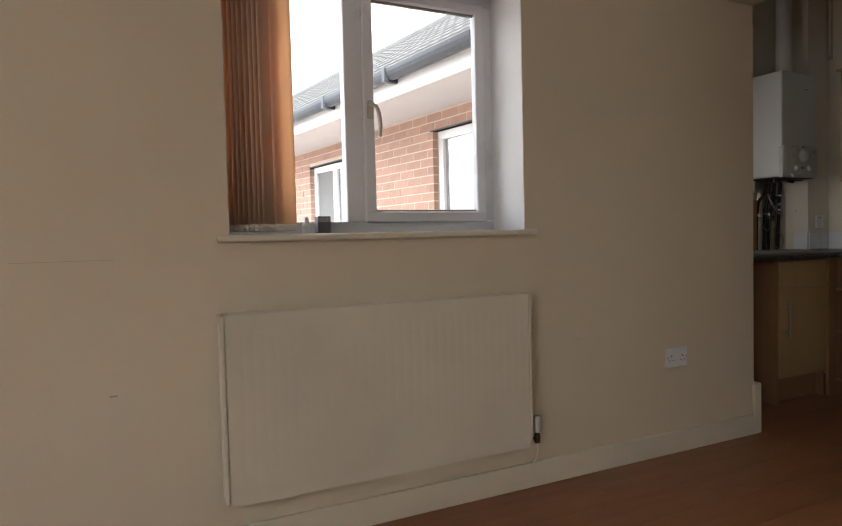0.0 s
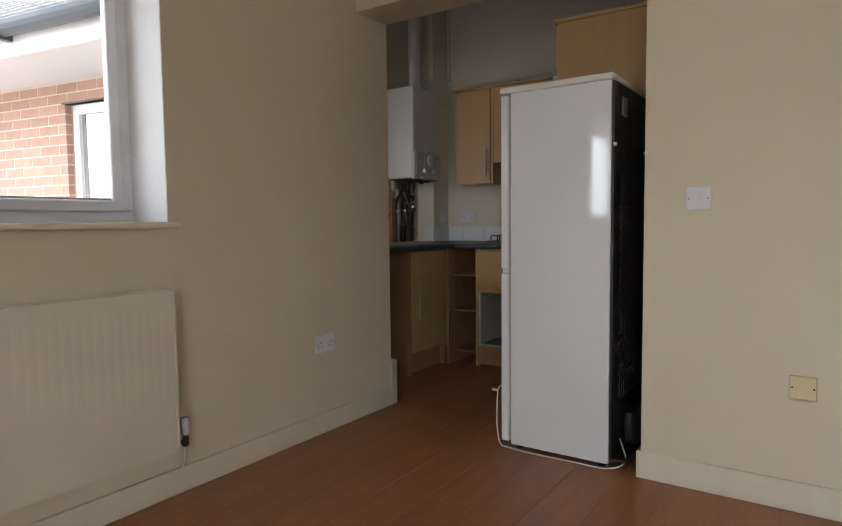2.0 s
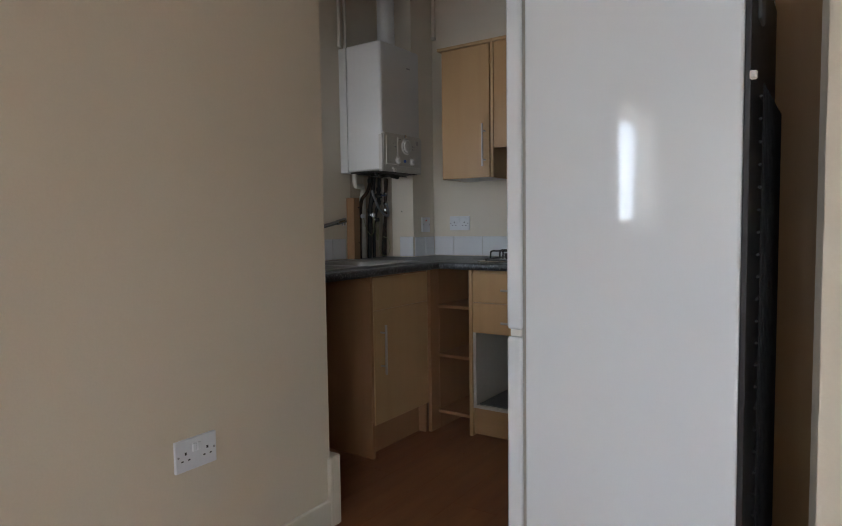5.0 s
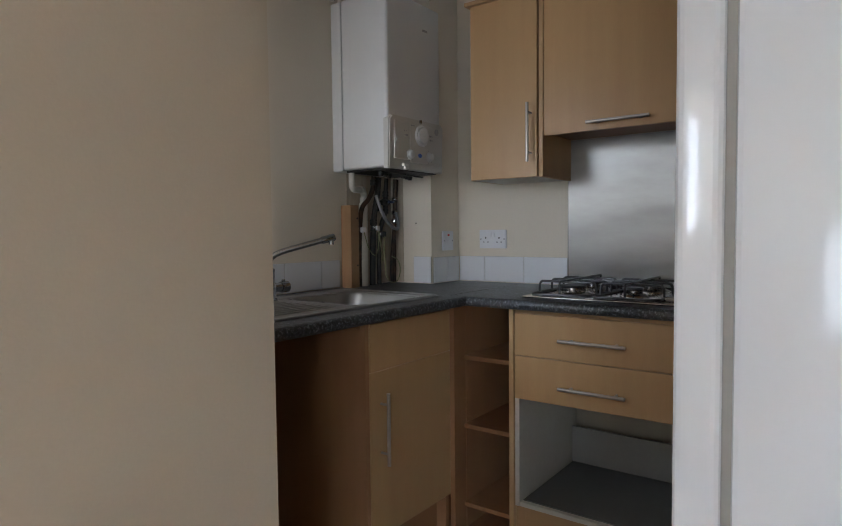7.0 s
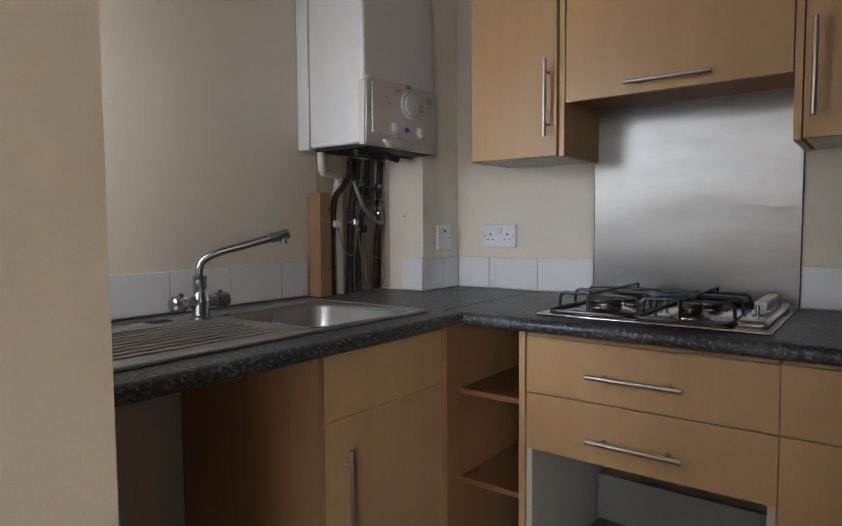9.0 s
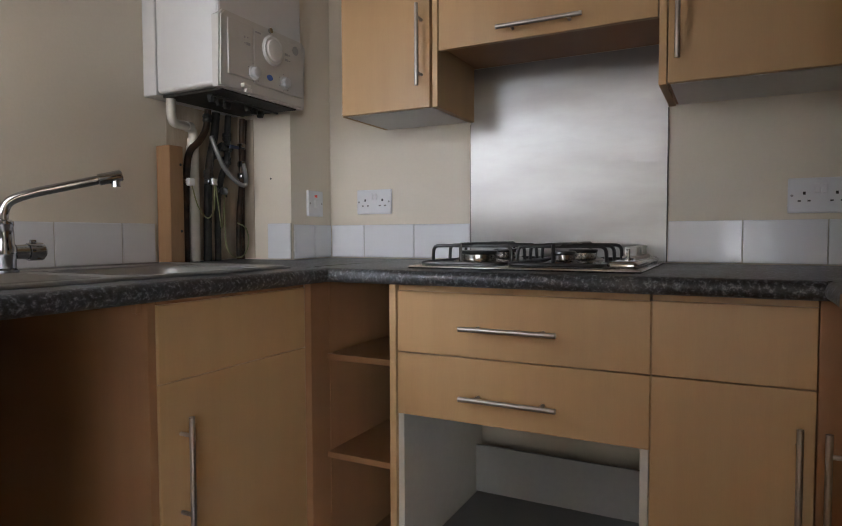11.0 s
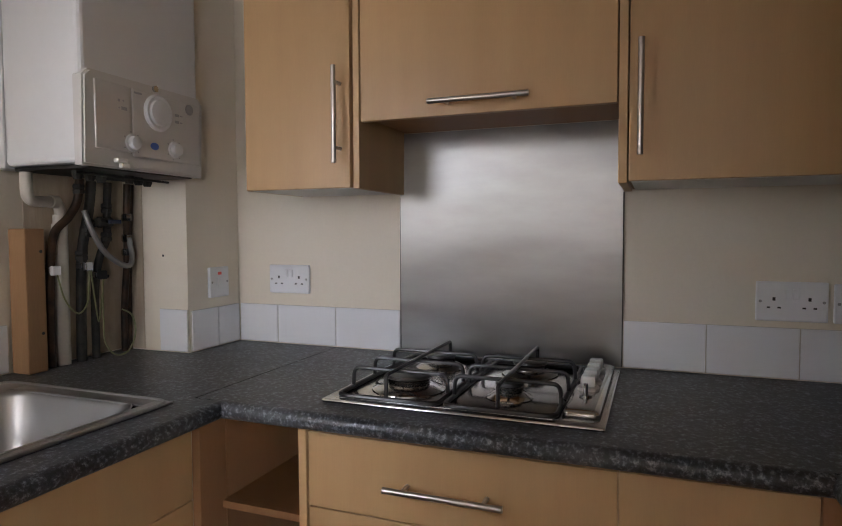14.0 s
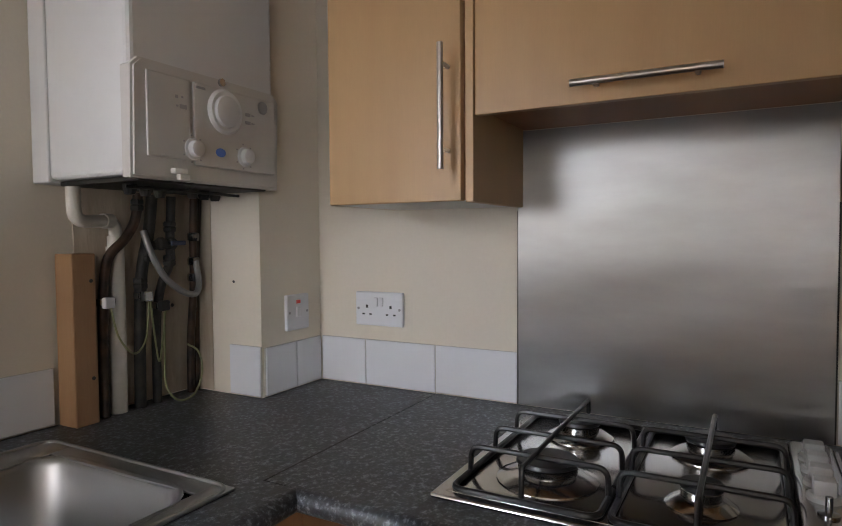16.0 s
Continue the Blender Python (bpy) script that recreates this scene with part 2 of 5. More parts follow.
def slat_material():
    """Thin terracotta cloth that lets some daylight through."""
    m = material("terracotta_blind_cloth", (0.86, 0.74, 0.60), 0.8, scale=8, second=(0.82, 0.69, 0.55), grain=400, bump=0.1, fine=0.06, per_object=0.06)
    n, l = m.node_tree.nodes, m.node_tree.links
    tr = n.new("ShaderNodeBsdfTranslucent")
    tr.inputs["Color"].default_value = (0.97, 0.68, 0.45, 1)
    mix = n.new("ShaderNodeMixShader")
    mix.inputs["Fac"].default_value = 0.55
    l.new(n["Principled BSDF"].outputs[0], mix.inputs[1])
    l.new(tr.outputs[0], mix.inputs[2])
    l.new(mix.outputs[0], n["Material Output"].inputs["Surface"])
    return m


M_SLAT = slat_material()
M_WEIGHT = material("cream_weight_plastic", (0.84, 0.80, 0.72), 0.5, scale=12, bump=0.0, fine=0.03)


# ---- mesh helpers ----
def part(name, bm, mat, parent=None, label="", smooth=False):
    """Links a bmesh as one mesh object, under a thing or a part where one is given."""
    me = bpy.data.meshes.new(name)
    bm.to_mesh(me)
    bm.free()
    me.materials.append(mat)
    if smooth:
        for p in me.polygons:
            p.use_smooth = True
    ob = new(name, me)
    if parent:
        ob.parent = parent
        ob.matrix_parent_inverse = parent.matrix_world.inverted()
    if label:
        ob["label"] = label
    return ob


def thing(name, place, label, category, group=""):
    """An empty at the base of a thing, to parent its parts."""
    ob = new(name)
    ob.empty_display_size = 0.05
    ob.matrix_world = Matrix.Translation(place)
    return tagged(ob, label, category, group)


def setting(ob):
    return tagged(ob, kind="structure")


def add_box(bm, x0, x1, y0, y1, z0, z1, bevel=0.0, seg=2):
    """A box, with its edges rounded, added to a bmesh."""
    made = bmesh.ops.create_cube(bm, size=1.0)
    vs = made["verts"]
    for v in vs:
        v.co = Vector((x0 + (v.co.x + 0.5) * (x1 - x0), y0 + (v.co.y + 0.5) * (y1 - y0), z0 + (v.co.z + 0.5) * (z1 - z0)))
    if bevel:
        es = list({e for v in vs for e in v.link_edges})
        bmesh.ops.bevel(bm, geom=es, offset=bevel, segments=seg, affect="EDGES", profile=0.5)
    return bm


def box(x0, x1, y0, y1, z0, z1, bevel=0.0, seg=2):
    return add_box(bmesh.new(), x0, x1, y0, y1, z0, z1, bevel, seg)


def add_tube(bm, points, r, sides=10, close=False):
    """A round rod swept along points."""
    pts = [Vector(p) for p in points]
    n = len(pts)
    rings = []
    side = None
    for i, p in enumerate(pts):
        if close:
            d = (pts[(i + 1) % n] - pts[i - 1]).normalized()
        else:
            d = (pts[min(i + 1, n - 1)] - pts[max(i - 1, 0)]).normalized()
        if side is None:
            side = d.orthogonal().normalized()
        side = (side - d * side.dot(d)).normalized()
        up = d.cross(side)
        rr = r[i] if isinstance(r, (list, tuple)) else r
        rings.append([bm.verts.new(p + rr * (math.cos(2 * math.pi * k / sides) * side + math.sin(2 * math.pi * k / sides) * up)) for k in range(sides)])
    for i in range(n if close else n - 1):
        a, b = rings[i], rings[(i + 1) % n]
        for k in range(sides):
            bm.faces.new((a[k], a[(k + 1) % sides], b[(k + 1) % sides], b[k]))
    if not close:
        bm.faces.new(rings[0][::-1])
        bm.faces.new(rings[-1])
    bmesh.ops.recalc_face_normals(bm, faces=bm.faces[:])
    return bm


def tube(points, r, sides=10, close=False):
    return add_tube(bmesh.new(), points, r, sides, close)


def smooth_line(points, steps=6):
    """A Catmull-Rom line through points."""
    p = [Vector(q) for q in points]
    p = [2 * p[0] - p[1]] + p + [2 * p[-1] - p[-2]]
    out = []
    for i in range(1, len(p) - 2):
        for k in range(steps):
            t = k / steps
            a, b, c, d = p[i - 1], p[i], p[i + 1], p[i + 2]
            out.append(0.5 * (2 * b + (c - a) * t + (2 * a - 5 * b + 4 * c - d) * t * t + (3 * b - a - 3 * c + d) * t ** 3))
    return out + [p[-2]]


def rounded(points, r=0.012, steps=4):
    """A polyline with its corners rounded."""
    p = [Vector(q) for q in points]
    out = [p[0]]
    for i in range(1, len(p) - 1):
        a, b, c = p[i - 1], p[i], p[i + 1]
        s, e = b + (a - b).normalized() * r, b + (c - b).normalized() * r
        for k in range(steps + 1):
            t = k / steps
            out.append((1 - t) ** 2 * s + 2 * t * (1 - t) * b + t * t * e)
    return out + [p[-1]]


def add_lathe(bm, profile, m, sides=24):
    """A turned shape: (radius, height) pairs about the z axis of the pose m."""
    rings = []
    for r, z in profile:
        rings.append([bm.verts.new(m @ Vector((r * math.cos(2 * math.pi * k / sides), r * math.sin(2 * math.pi * k / sides), z))) for k in range(sides)])
    for a, b in zip(rings, rings[1:]):
        for k in range(sides):
            bm.faces.new((a[k], a[(k + 1) % sides], b[(k + 1) % sides], b[k]))
    bm.faces.new(rings[0][::-1])
    bm.faces.new(rings[-1])
    bmesh.ops.recalc_face_normals(bm, faces=bm.faces[:])
    return bm


def lathe(profile, m, sides=24):
    return add_lathe(bmesh.new(), profile, m, sides)


def soft_part(name, bm, mat, parent=None, label=""):
    """A part with rounded shading on its curved faces and crisp edges."""
    ob = part(name, bm, mat, parent, label, smooth=True)
    ob.data.set_sharp_from_angle(angle=radians(35))
    return ob


# ---- the large structure ----
WIN_Y, SW_X, BACK_X, SINK_Y = 2.265, 2.645, 4.597, 3.140
CEIL, OUT = 2.90, 0.33


def wall_with_holes(name, axis, a0, a1, d0, d1, z0, z1, holes, mat):
    """A wall along an axis from a0 to a1, between depths d0 and d1, with openings (a0, a1, z0, z1) through it."""
    bm = bmesh.new()

    def piece(p, q, r, s):
        if q - p < 1e-4 or s - r < 1e-4:
            return
        if axis == "x":
            add_box(bm, p, q, d0, d1, r, s)
        else:
            add_box(bm, d0, d1, p, q, r, s)
    at = a0
    for h in sorted(holes):
        piece(at, h[0], z0, z1)
        piece(h[0], h[1], z0, h[2])
        piece(h[0], h[1], h[3], z1)
        at = h[1]
    piece(at, a1, z0, z1)
    bmesh.ops.remove_doubles(bm, verts=bm.verts[:], dist=1e-5)
    return setting(part(name, bm, mat))


W1 = (0.300, 1.487, 1.085, 2.12)
W2 = (-2.40, -1.17, 1.085, 2.12)
wall_with_holes("wall_north", "x", -3.1, 2.905, WIN_Y, WIN_Y + OUT, 0, CEIL, [W2, W1], M_WALL)
# The wide hole is made up for the fill lamp.
wall_with_holes("wall_west", "y", -3.5, WIN_Y, -3.1, -2.8, 0, CEIL, [(-2.9, -0.6, 0.9, 2.1), (1.28, 1.62, 0.25, 1.25)], M_WALL)
setting(part("wall_south", box(-2.8, 5.0, -3.5, -3.2, 0, CEIL), M_WALL))
setting(part("wall_east", box(SW_X, 2.905, -3.2, 0.762, 0, CEIL), M_WALL))
setting(part("beam", box(SW_X, 2.905, 0.762, WIN_Y, 2.198, CEIL), M_WALL))
setting(part("wall_kitchen_back", box(BACK_X, BACK_X + 0.2, 0.4, SINK_Y + 0.3, 0, CEIL), M_KWALL))
setting(part("wall_kitchen_sink", box(2.905, BACK_X, SINK_Y, SINK_Y + 0.3, 0, CEIL), M_KWALL))
wall_with_holes("wall_kitchen_return", "y", WIN_Y + OUT, SINK_Y + 0.3, 2.605, 2.905, 0, CEIL, [(2.61, 3.11, 1.1, 1.9)], M_KWALL)
setting(part("wall_kitchen_side", box(2.905, BACK_X, 0.4, 0.78, 0, CEIL), M_KWALL))
setting(part("wall_pier", box(4.365, BACK_X - 0.002, 2.902, SINK_Y - 0.002, 0, CEIL - 0.002), M_KWALL))
setting(part("ceiling", box(-3.1, 4.9, -3.5, 3.44, CEIL, CEIL + 0.15), M_CEIL))
# Strip by the pipes: staining plus their shade, both given as brown colour.
setting(part("stain_and_shade_strip", box(4.3625, 4.3645, 3.065, SINK_Y - 0.009, 0.915, 1.405), M_BOARD))
setting(part("stained_board", box(4.052, 4.360, SINK_Y - 0.003, SINK_Y - 0.001, 0.915, 1.44), M_BOARD))


def skirting(name, x0, x1, y0, y1, top, mat=None):
    return setting(part(name, box(x0, x1, y0, y1, 0.0, top, 0.004), mat or M_GLOSS))


skirting("baseboard_north", -2.785, 2.904, WIN_Y - 0.016, WIN_Y + 0.0, 0.105)
skirting("baseboard_east", SW_X - 0.016, SW_X, -3.2, 0.778, 0.113)
skirting("baseboard_west", -2.8, -2.785, -3.2, WIN_Y, 0.105)
corner_bm = box(2.9055, 2.947, WIN_Y - 0.016, 2.60, 0, 0.264, 0.006)
add_box(corner_bm, 2.888, 2.906, WIN_Y - 0.020, WIN_Y - 0.0005, 0, 0.262, 0.006)
setting(part("baseboard_return", corner_bm, M_GLOSS))


# ---- window in the north wall ----
def upvc_window(name, w):
    """A two-light white window: a fixed light and a casement, in a reveal with a sill."""
    x0, x1, z0, z1 = w
    y0, y1 = 2.500, 2.560
    t = setting(new(name))
    t.matrix_world = Matrix.Translation(((x0 + x1) / 2, y0, z0))
    f = 0.048
    mx0, mx1 = x0 + 0.497, x0 + 0.577
    fr = bmesh.new()
    add_box(fr, x0, x1, y0, y1, z0, z0 + f, 0.005)
    add_box(fr, x0, x1, y0, y1, z1 - f, z1, 0.005)
    add_box(fr, x0, x0 + f, y0 + 0.001, y1, z0 + f, z1 - f, 0.005)
    add_box(fr, x1 - f, x1, y0 + 0.001, y1, z0 + f, z1 - f, 0.005)
    part("window_frame", fr, M_UPVC, t)
    part("mullion", box(mx0, mx1, y0 + 0.002, y1, z0 + f - 0.002, z1 - f + 0.002, 0.006), M_UPVC, t)
    sx0, sx1, sz0, sz1 = mx1 - 0.004, x1 - f + 0.004, z0 + f - 0.006, z1 - f + 0.004
    s = bmesh.new()
    g = 0.046
    add_box(s, sx0, sx1, y0 - 0.012, y0 + 0.03, sz0, sz0 + g, 0.007)
    add_box(s, sx0, sx1, y0 - 0.012, y0 + 0.03, sz1 - g, sz1, 0.007)
    add_box(s, sx0, sx0 + g, y0 - 0.011, y0 + 0.03, sz0 + g - 0.006, sz1 - g + 0.006, 0.007)
    add_box(s, sx1 - g, sx1, y0 - 0.011, y0 + 0.03, sz0 + g - 0.006, sz1 - g + 0.006, 0.007)
    sash = part("sash", s, M_UPVC, t)
    b = bmesh.new()
    add_box(b, sx0 + g - 0.002, sx1 - g + 0.002, y0 + 0.004, y0 + 0.02, sz0 + g - 0.002, sz0 + g + 0.008, 0.002)
    add_box(b, sx0 + g - 0.002, sx1 - g + 0.002, y0 + 0.004, y0 + 0.02, sz1 - g - 0.008, sz1 - g + 0.002, 0.002)
    part("glazing_bead", b, M_GASKET, t)
    for p, q, r, u in ((sx0 + g - 0.004, sx1 - g + 0.004, sz0 + g - 0.004, sz1 - g + 0.004), (x0 + f - 0.004, mx0 + 0.004, z0 + f - 0.004, z1 - f + 0.004)):
        pane = part("pane", box(p, q, y0 + 0.022, y0 + 0.026, r, u), M_GLASS, t)
        pane.visible_shadow = False
    hx, hz = sx0 + 0.024, 1.545
    h = box(hx - 0.013, hx + 0.013, y0 - 0.024, y0 - 0.011, hz, hz + 0.075, 0.005)
    add_tube(h, smooth_line([(hx, y0 - 0.022, hz + 0.055), (hx + 0.004, y0 - 0.045, hz + 0.052), (hx + 0.020, y0 - 0.052, hz + 0.03), (hx + 0.030, y0 - 0.05, hz - 0.03), (hx + 0.026, y0 - 0.046, hz - 0.075)]), 0.0085)
    soft_part("window_handle", h, material("pale_handle_metal", (0.60, 0.57, 0.50), 0.3, 0.2, bump=0), sash, "pale brass-white window handle")
    part("window_sill", box(x0 - 0.038, x1 + 0.036, WIN_Y - 0.04, y0 + 0.002, z0 - 0.024, z0, 0.008, 3), M_GLOSS, t)
    r = bmesh.new()
    add_box(r, x1 - 0.003, x1 + 0.0005, WIN_Y + 0.002, y0 + 0.002, z0, z1)
    add_box(r, x0 - 0.0005, x0 + 0.003, WIN_Y + 0.002, y0 + 0.002, z0, z1)
    add_box(r, x0 + 0.003, x1 - 0.003, WIN_Y + 0.002, y0 + 0.002, z1 - 0.003, z1)
    part("reveal_lining", r, M_REVEAL, t)
    return t


upvc_window("window_1", W1)


def plain_window(name, y0, y1, z0, z1, x=-2.95):
    """A plain window that lies behind the walk."""
    t = setting(new(name))
    t.matrix_world = Matrix.Translation((x, (y0 + y1) / 2, z0))
    fr = bmesh.new()
    f = 0.06
    add_box(fr, x - 0.03, x + 0.03, y0, y1, z0, z0 + f, 0.004)
    add_box(fr, x - 0.03, x + 0.03, y0, y1, z1 - f, z1, 0.004)
    for a in ((y0, (y0 + y1 - f) / 2, y1 - f) if y1 - y0 > 1 else (y0, y1 - f)):
        add_box(fr, x - 0.03, x + 0.03, a, a + f, z0 + f, z1 - f, 0.004)
    part("window_frame", fr, M_UPVC, t)
    pane = part("pane", box(x - 0.002, x + 0.002, y0 + 0.04, y1 - 0.04, z0 + 0.04, z1 - 0.04), M_GLASS, t)
    pane.visible_shadow = False


plain_window("window_5", 2.61, 3.11, 1.1, 1.9, 2.70)
narrow = setting(new("window_2"))
narrow.matrix_world = Matrix.Translation((-1.785, 2.53, 1.085))
nf = bmesh.new()
add_box(nf, W2[0], W2[1], 2.50, 2.56, W2[2], W2[2] + 0.06, 0.004)
add_box(nf, W2[0], W2[1], 2.50, 2.56, W2[3] - 0.06, W2[3], 0.004)
add_box(nf, W2[0], W2[0] + 0.06, 2.501, 2.56, W2[2] + 0.06, W2[3] - 0.06, 0.004)
add_box(nf, W2[1] - 0.06, W2[1], 2.501, 2.56, W2[2] + 0.06, W2[3] - 0.06, 0.004)
part("window_frame", nf, M_UPVC, narrow)
part("window_sill", box(W2[0] - 0.03, W2[1] + 0.03, WIN_Y - 0.04, 2.502, W2[2] - 0.024, W2[2], 0.008, 3), M_GLOSS, narrow)
# Unseen window, added only to house the fill lamp.
plain_window("unseen_fill_window", -2.9, -0.6, 0.9, 2.1)
plain_window("window_4", 1.28, 1.62, 0.25, 1.25)


# ---- living room things ----
def vertical_blind(x0, y, z_low, z_high):
    t = thing("vertical_blind", (x0 + 0.12, y, z_high), "terracotta cloth vertical blind drawn to one side of the window", "blind")
    part("headrail", box(0.315, 1.47, y - 0.022, y + 0.022, z_high, z_high + 0.04, 0.004), M_UPVC, t, "white blind headrail")
    rng = random.Random(4)
    places = [(x0 + 0.014 + 0.0165 * i, 24 + rng.uniform(-5, 5)) for i in range(9)] + [(x0 + 0.192, 6)]
    for i, (cx, turn) in enumerate(places):
        w = 0.089 if i < 9 else 0.082
        bm = bmesh.new()
        n = 6
        cols = []
        for k in range(n + 1):
            u = -w / 2 + w * k / n
            bow = 0.006 * (1 - (2 * k / n - 1) ** 2)
            cols.append([bm.verts.new((u, d + bow, z)) for z, d in ((z_low + 0.022, 0), (z_high, 0), (z_high, 0.0012), (z_low + 0.022, 0.0012))])
        for a, b in zip(cols, cols[1:]):
            for k in range(4):
                bm.faces.new((a[k], a[(k + 1) % 4], b[(k + 1) % 4], b[k]))
        bm.faces.new(cols[0][::-1])
        bm.faces.new(cols[-1])
        m = pose(cx, y, 0, 0, 0, turn)
        bm.transform(m)
        bmesh.ops.recalc_face_normals(bm, faces=bm.faces[:])
        slat = part("slat", bm, M_SLAT, t, smooth=True)
        wb = box(-w / 2 + 0.003, w / 2 - 0.003, -0.002, 0.006, z_low, z_low + 0.024, 0.002)
        wb.transform(m)
        part("bottom_weight", wb, M_WEIGHT, slat, "cream plastic bottom weight")
    chain = tube(smooth_line([(x0 + 0.002 + 0.022 * i, y - 0.045 - 0.006 * (i % 2), z_low + 0.010 + (0.008 if i % 2 else 0)) for i in range(9)], 3), 0.002, 6)
    part("bead_chain", chain, M_WEIGHT, t)


vertical_blind(0.328, 2.385, 1.098, 2.075)


def radiator():
    x0, x1, z0, z1, yf = 0.250, 1.447, 0.205, 0.825, 2.175
    t = thing("radiator", ((x0 + x1) / 2, WIN_Y - 0.05, z0), "cream double-panel radiator below the window", "radiator")
    bm = bmesh.new()
    n, pitch = 264, (x1 - x0 - 0.03) / 264
    zs = [z0, z0 + 0.035, z0 + 0.36, z1 - 0.085, z1 - 0.055, z1]
    depth = [0, 0, 0.35, 1, 0, 0]
    rows = []
    for z, d in zip(zs, depth):
        row = []
        for i in range(n + 1):
            ph = (i % 8) / 8
            groove = 0.0012 * max(0.0, math.cos((ph - 0.5) * 2 * math.pi)) if 6 < i < n - 6 else 0
            row.append(bm.verts.new((x0 + 0.015 + pitch * i, yf + d * groove, z)))
        rows.append(row)
    for a, b in zip(rows, rows[1:]):
        for i in range(n):
            bm.faces.new((a[i], a[i + 1], b[i + 1], b[i]))
    add_box(bm, x0 + 0.015, x1 - 0.015, yf + 0.0065, yf + 0.016, z0, z1)
    soft_part("front_panel", bm, M_RAD, t)
    part("back_panel", box(x0 + 0.015, x1 - 0.015, WIN_Y - 0.032, WIN_Y - 0.022, z0, z1, 0.003), M_RAD, t)
    for a, b in ((x0, x0 + 0.014), (x1 - 0.014, x1)):
        part("side_cover", box(a, b, yf - 0.002, WIN_Y - 0.020, z0 + 0.01, z1 + 0.003, 0.005), M_RAD, t)
    g = bmesh.new()
    add_box(g, x0 + 0.014, x1 - 0.014, yf + 0.001, yf + 0.012, z1 - 0.004, z1 + 0.004, 0.002)
    add_box(g, x0 + 0.014, x1 - 0.014, WIN_Y - 0.034, WIN_Y - 0.022, z1 - 0.004, z1 + 0.004, 0.002)
    for i in range(72):
        cx = x0 + 0.022 + i * (x1 - x0 - 0.044) / 71
        add_box(g, cx - 0.003, cx + 0.003, yf + 0.010, WIN_Y - 0.032, z1 - 0.003, z1 + 0.001)
    part("top_grille", g, M_RAD, t)
    v = bmesh.new()
    add_lathe(v, [(0.010, 0), (0.013, 0.004), (0.013, 0.03), (0.010, 0.04)], pose(x1 + 0.040, 2.205, 0.205), 14)
    add_tube(v, [(x1 - 0.004, 2.205, 0.225), (x1 + 0.04, 2.205, 0.225)], 0.009)
    soft_part("valve_body", v, M_COPPER, t, "tarnished brass valve body")
    k = lathe([(0.012, 0), (0.0185, 0.006), (0.020, 0.03), (0.020, 0.06), (0.016, 0.07)], pose(x1 + 0.040, 2.205, 0.250), 18)
    soft_part("valve_head", k, M_BOILERPLASTIC, t, "white ribbed valve head")
    soft_part("supply_pipe", tube(smooth_line([(x1 + 0.040, 2.205, 0.21), (x1 + 0.040, 2.212, 0.15), (x1 + 0.040, 2.235, 0.115)]), 0.0065), M_WALL, t)
    for cx in (x0 + 0.2, x1 - 0.2):
        part("bracket", box(cx - 0.015, cx + 0.015, WIN_Y - 0.024, WIN_Y - 0.0005, z0 + 0.08, z1 - 0.08, 0.002), M_RAD, t)


radiator()


def plate(name, label, category, m, w, h, gangs=0, rocker=0, neon="", mat=None, group=""):
    """A wall plate that faces -y of the pose m, its middle at the origin: sockets, rockers, screws and a neon."""
    mat = mat or M_PLATE
    t = thing(name, m.translation, label, category, group)
    t.matrix_world = m

    def add(pname, bm, material_, label_=""):
        me = bpy.data.meshes.new(pname)
        bm.to_mesh(me)
        bm.free()
        me.materials.append(material_)
        ob = new(pname, me)
        ob.parent = t
        if label_:
            ob["label"] = label_
        return ob

    add("face_plate", box(-w / 2, w / 2, -0.011, 0.0, -h / 2, h / 2, 0.003), mat)
    for sx in (-1, 1):
        s = lathe([(0.0035, 0), (0.0035, 0.0012)], pose(sx * (w / 2 - 0.009), -0.0108, 0, 90), 10)
        add("screw", s, M_GREYPRINT if mat is M_PLATE else M_DARK)
    for g in range(gangs):
        cx = (-0.036 if g == 0 else 0.036) if gangs == 2 else 0
        holes = bmesh.new()
        add_box(holes, cx - 0.003, cx + 0.003, -0.0118, -0.0105, 0.002, 0.010)
        add_box(holes, cx - 0.0145, cx - 0.0075, -0.0118, -0.0105, -0.016, -0.0122)
        add_box(holes, cx + 0.0075, cx + 0.0145, -0.0118, -0.0105, -0.016, -0.0122)
        add("pin_holes", holes, M_DARK, "dark socket pin holes")
        rx = -0.0078 if g == 0 else 0.0078
        add("rocker", box(rx - 0.0062, rx + 0.0062, -0.0155, -0.010, 0.006, 0.030, 0.002), mat)
    if rocker:
        add("rocker", box(-0.0085, 0.0085, -0.0150, -0.010, -0.013, 0.013, 0.002), mat)
    if neon:
        add("indicator", box(-0.008, 0.008, -0.0122, -0.0105, 0.022, 0.031, 0.001), M_RED if neon == "red" else M_DARK, neon + " indicator window")
    return t


def on_back(y, z):
    return pose(BACK_X, y, z, 0, 0, -90)


plate("double_socket", "white double socket on the cream wall", "socket", pose(2.343, WIN_Y, 0.462), 0.136, 0.092, gangs=2)
plate("light_switch", "white single light switch on the cream wall", "switch", pose(SW_X, 0.557, 1.154, 0, 0, -90), 0.089, 0.089, rocker=1)
plate("aerial_socket", "yellowed plastic aerial socket low on the wall", "socket", pose(SW_X, 0.196, 0.461, 0, 0, -90), 0.085, 0.087, mat=M_OLDPLATE)
plate("double_socket", "white double socket above the splash tiles", "socket", on_back(2.706, 1.116), 0.143, 0.088, gangs=2, group="kitchen wall sockets")
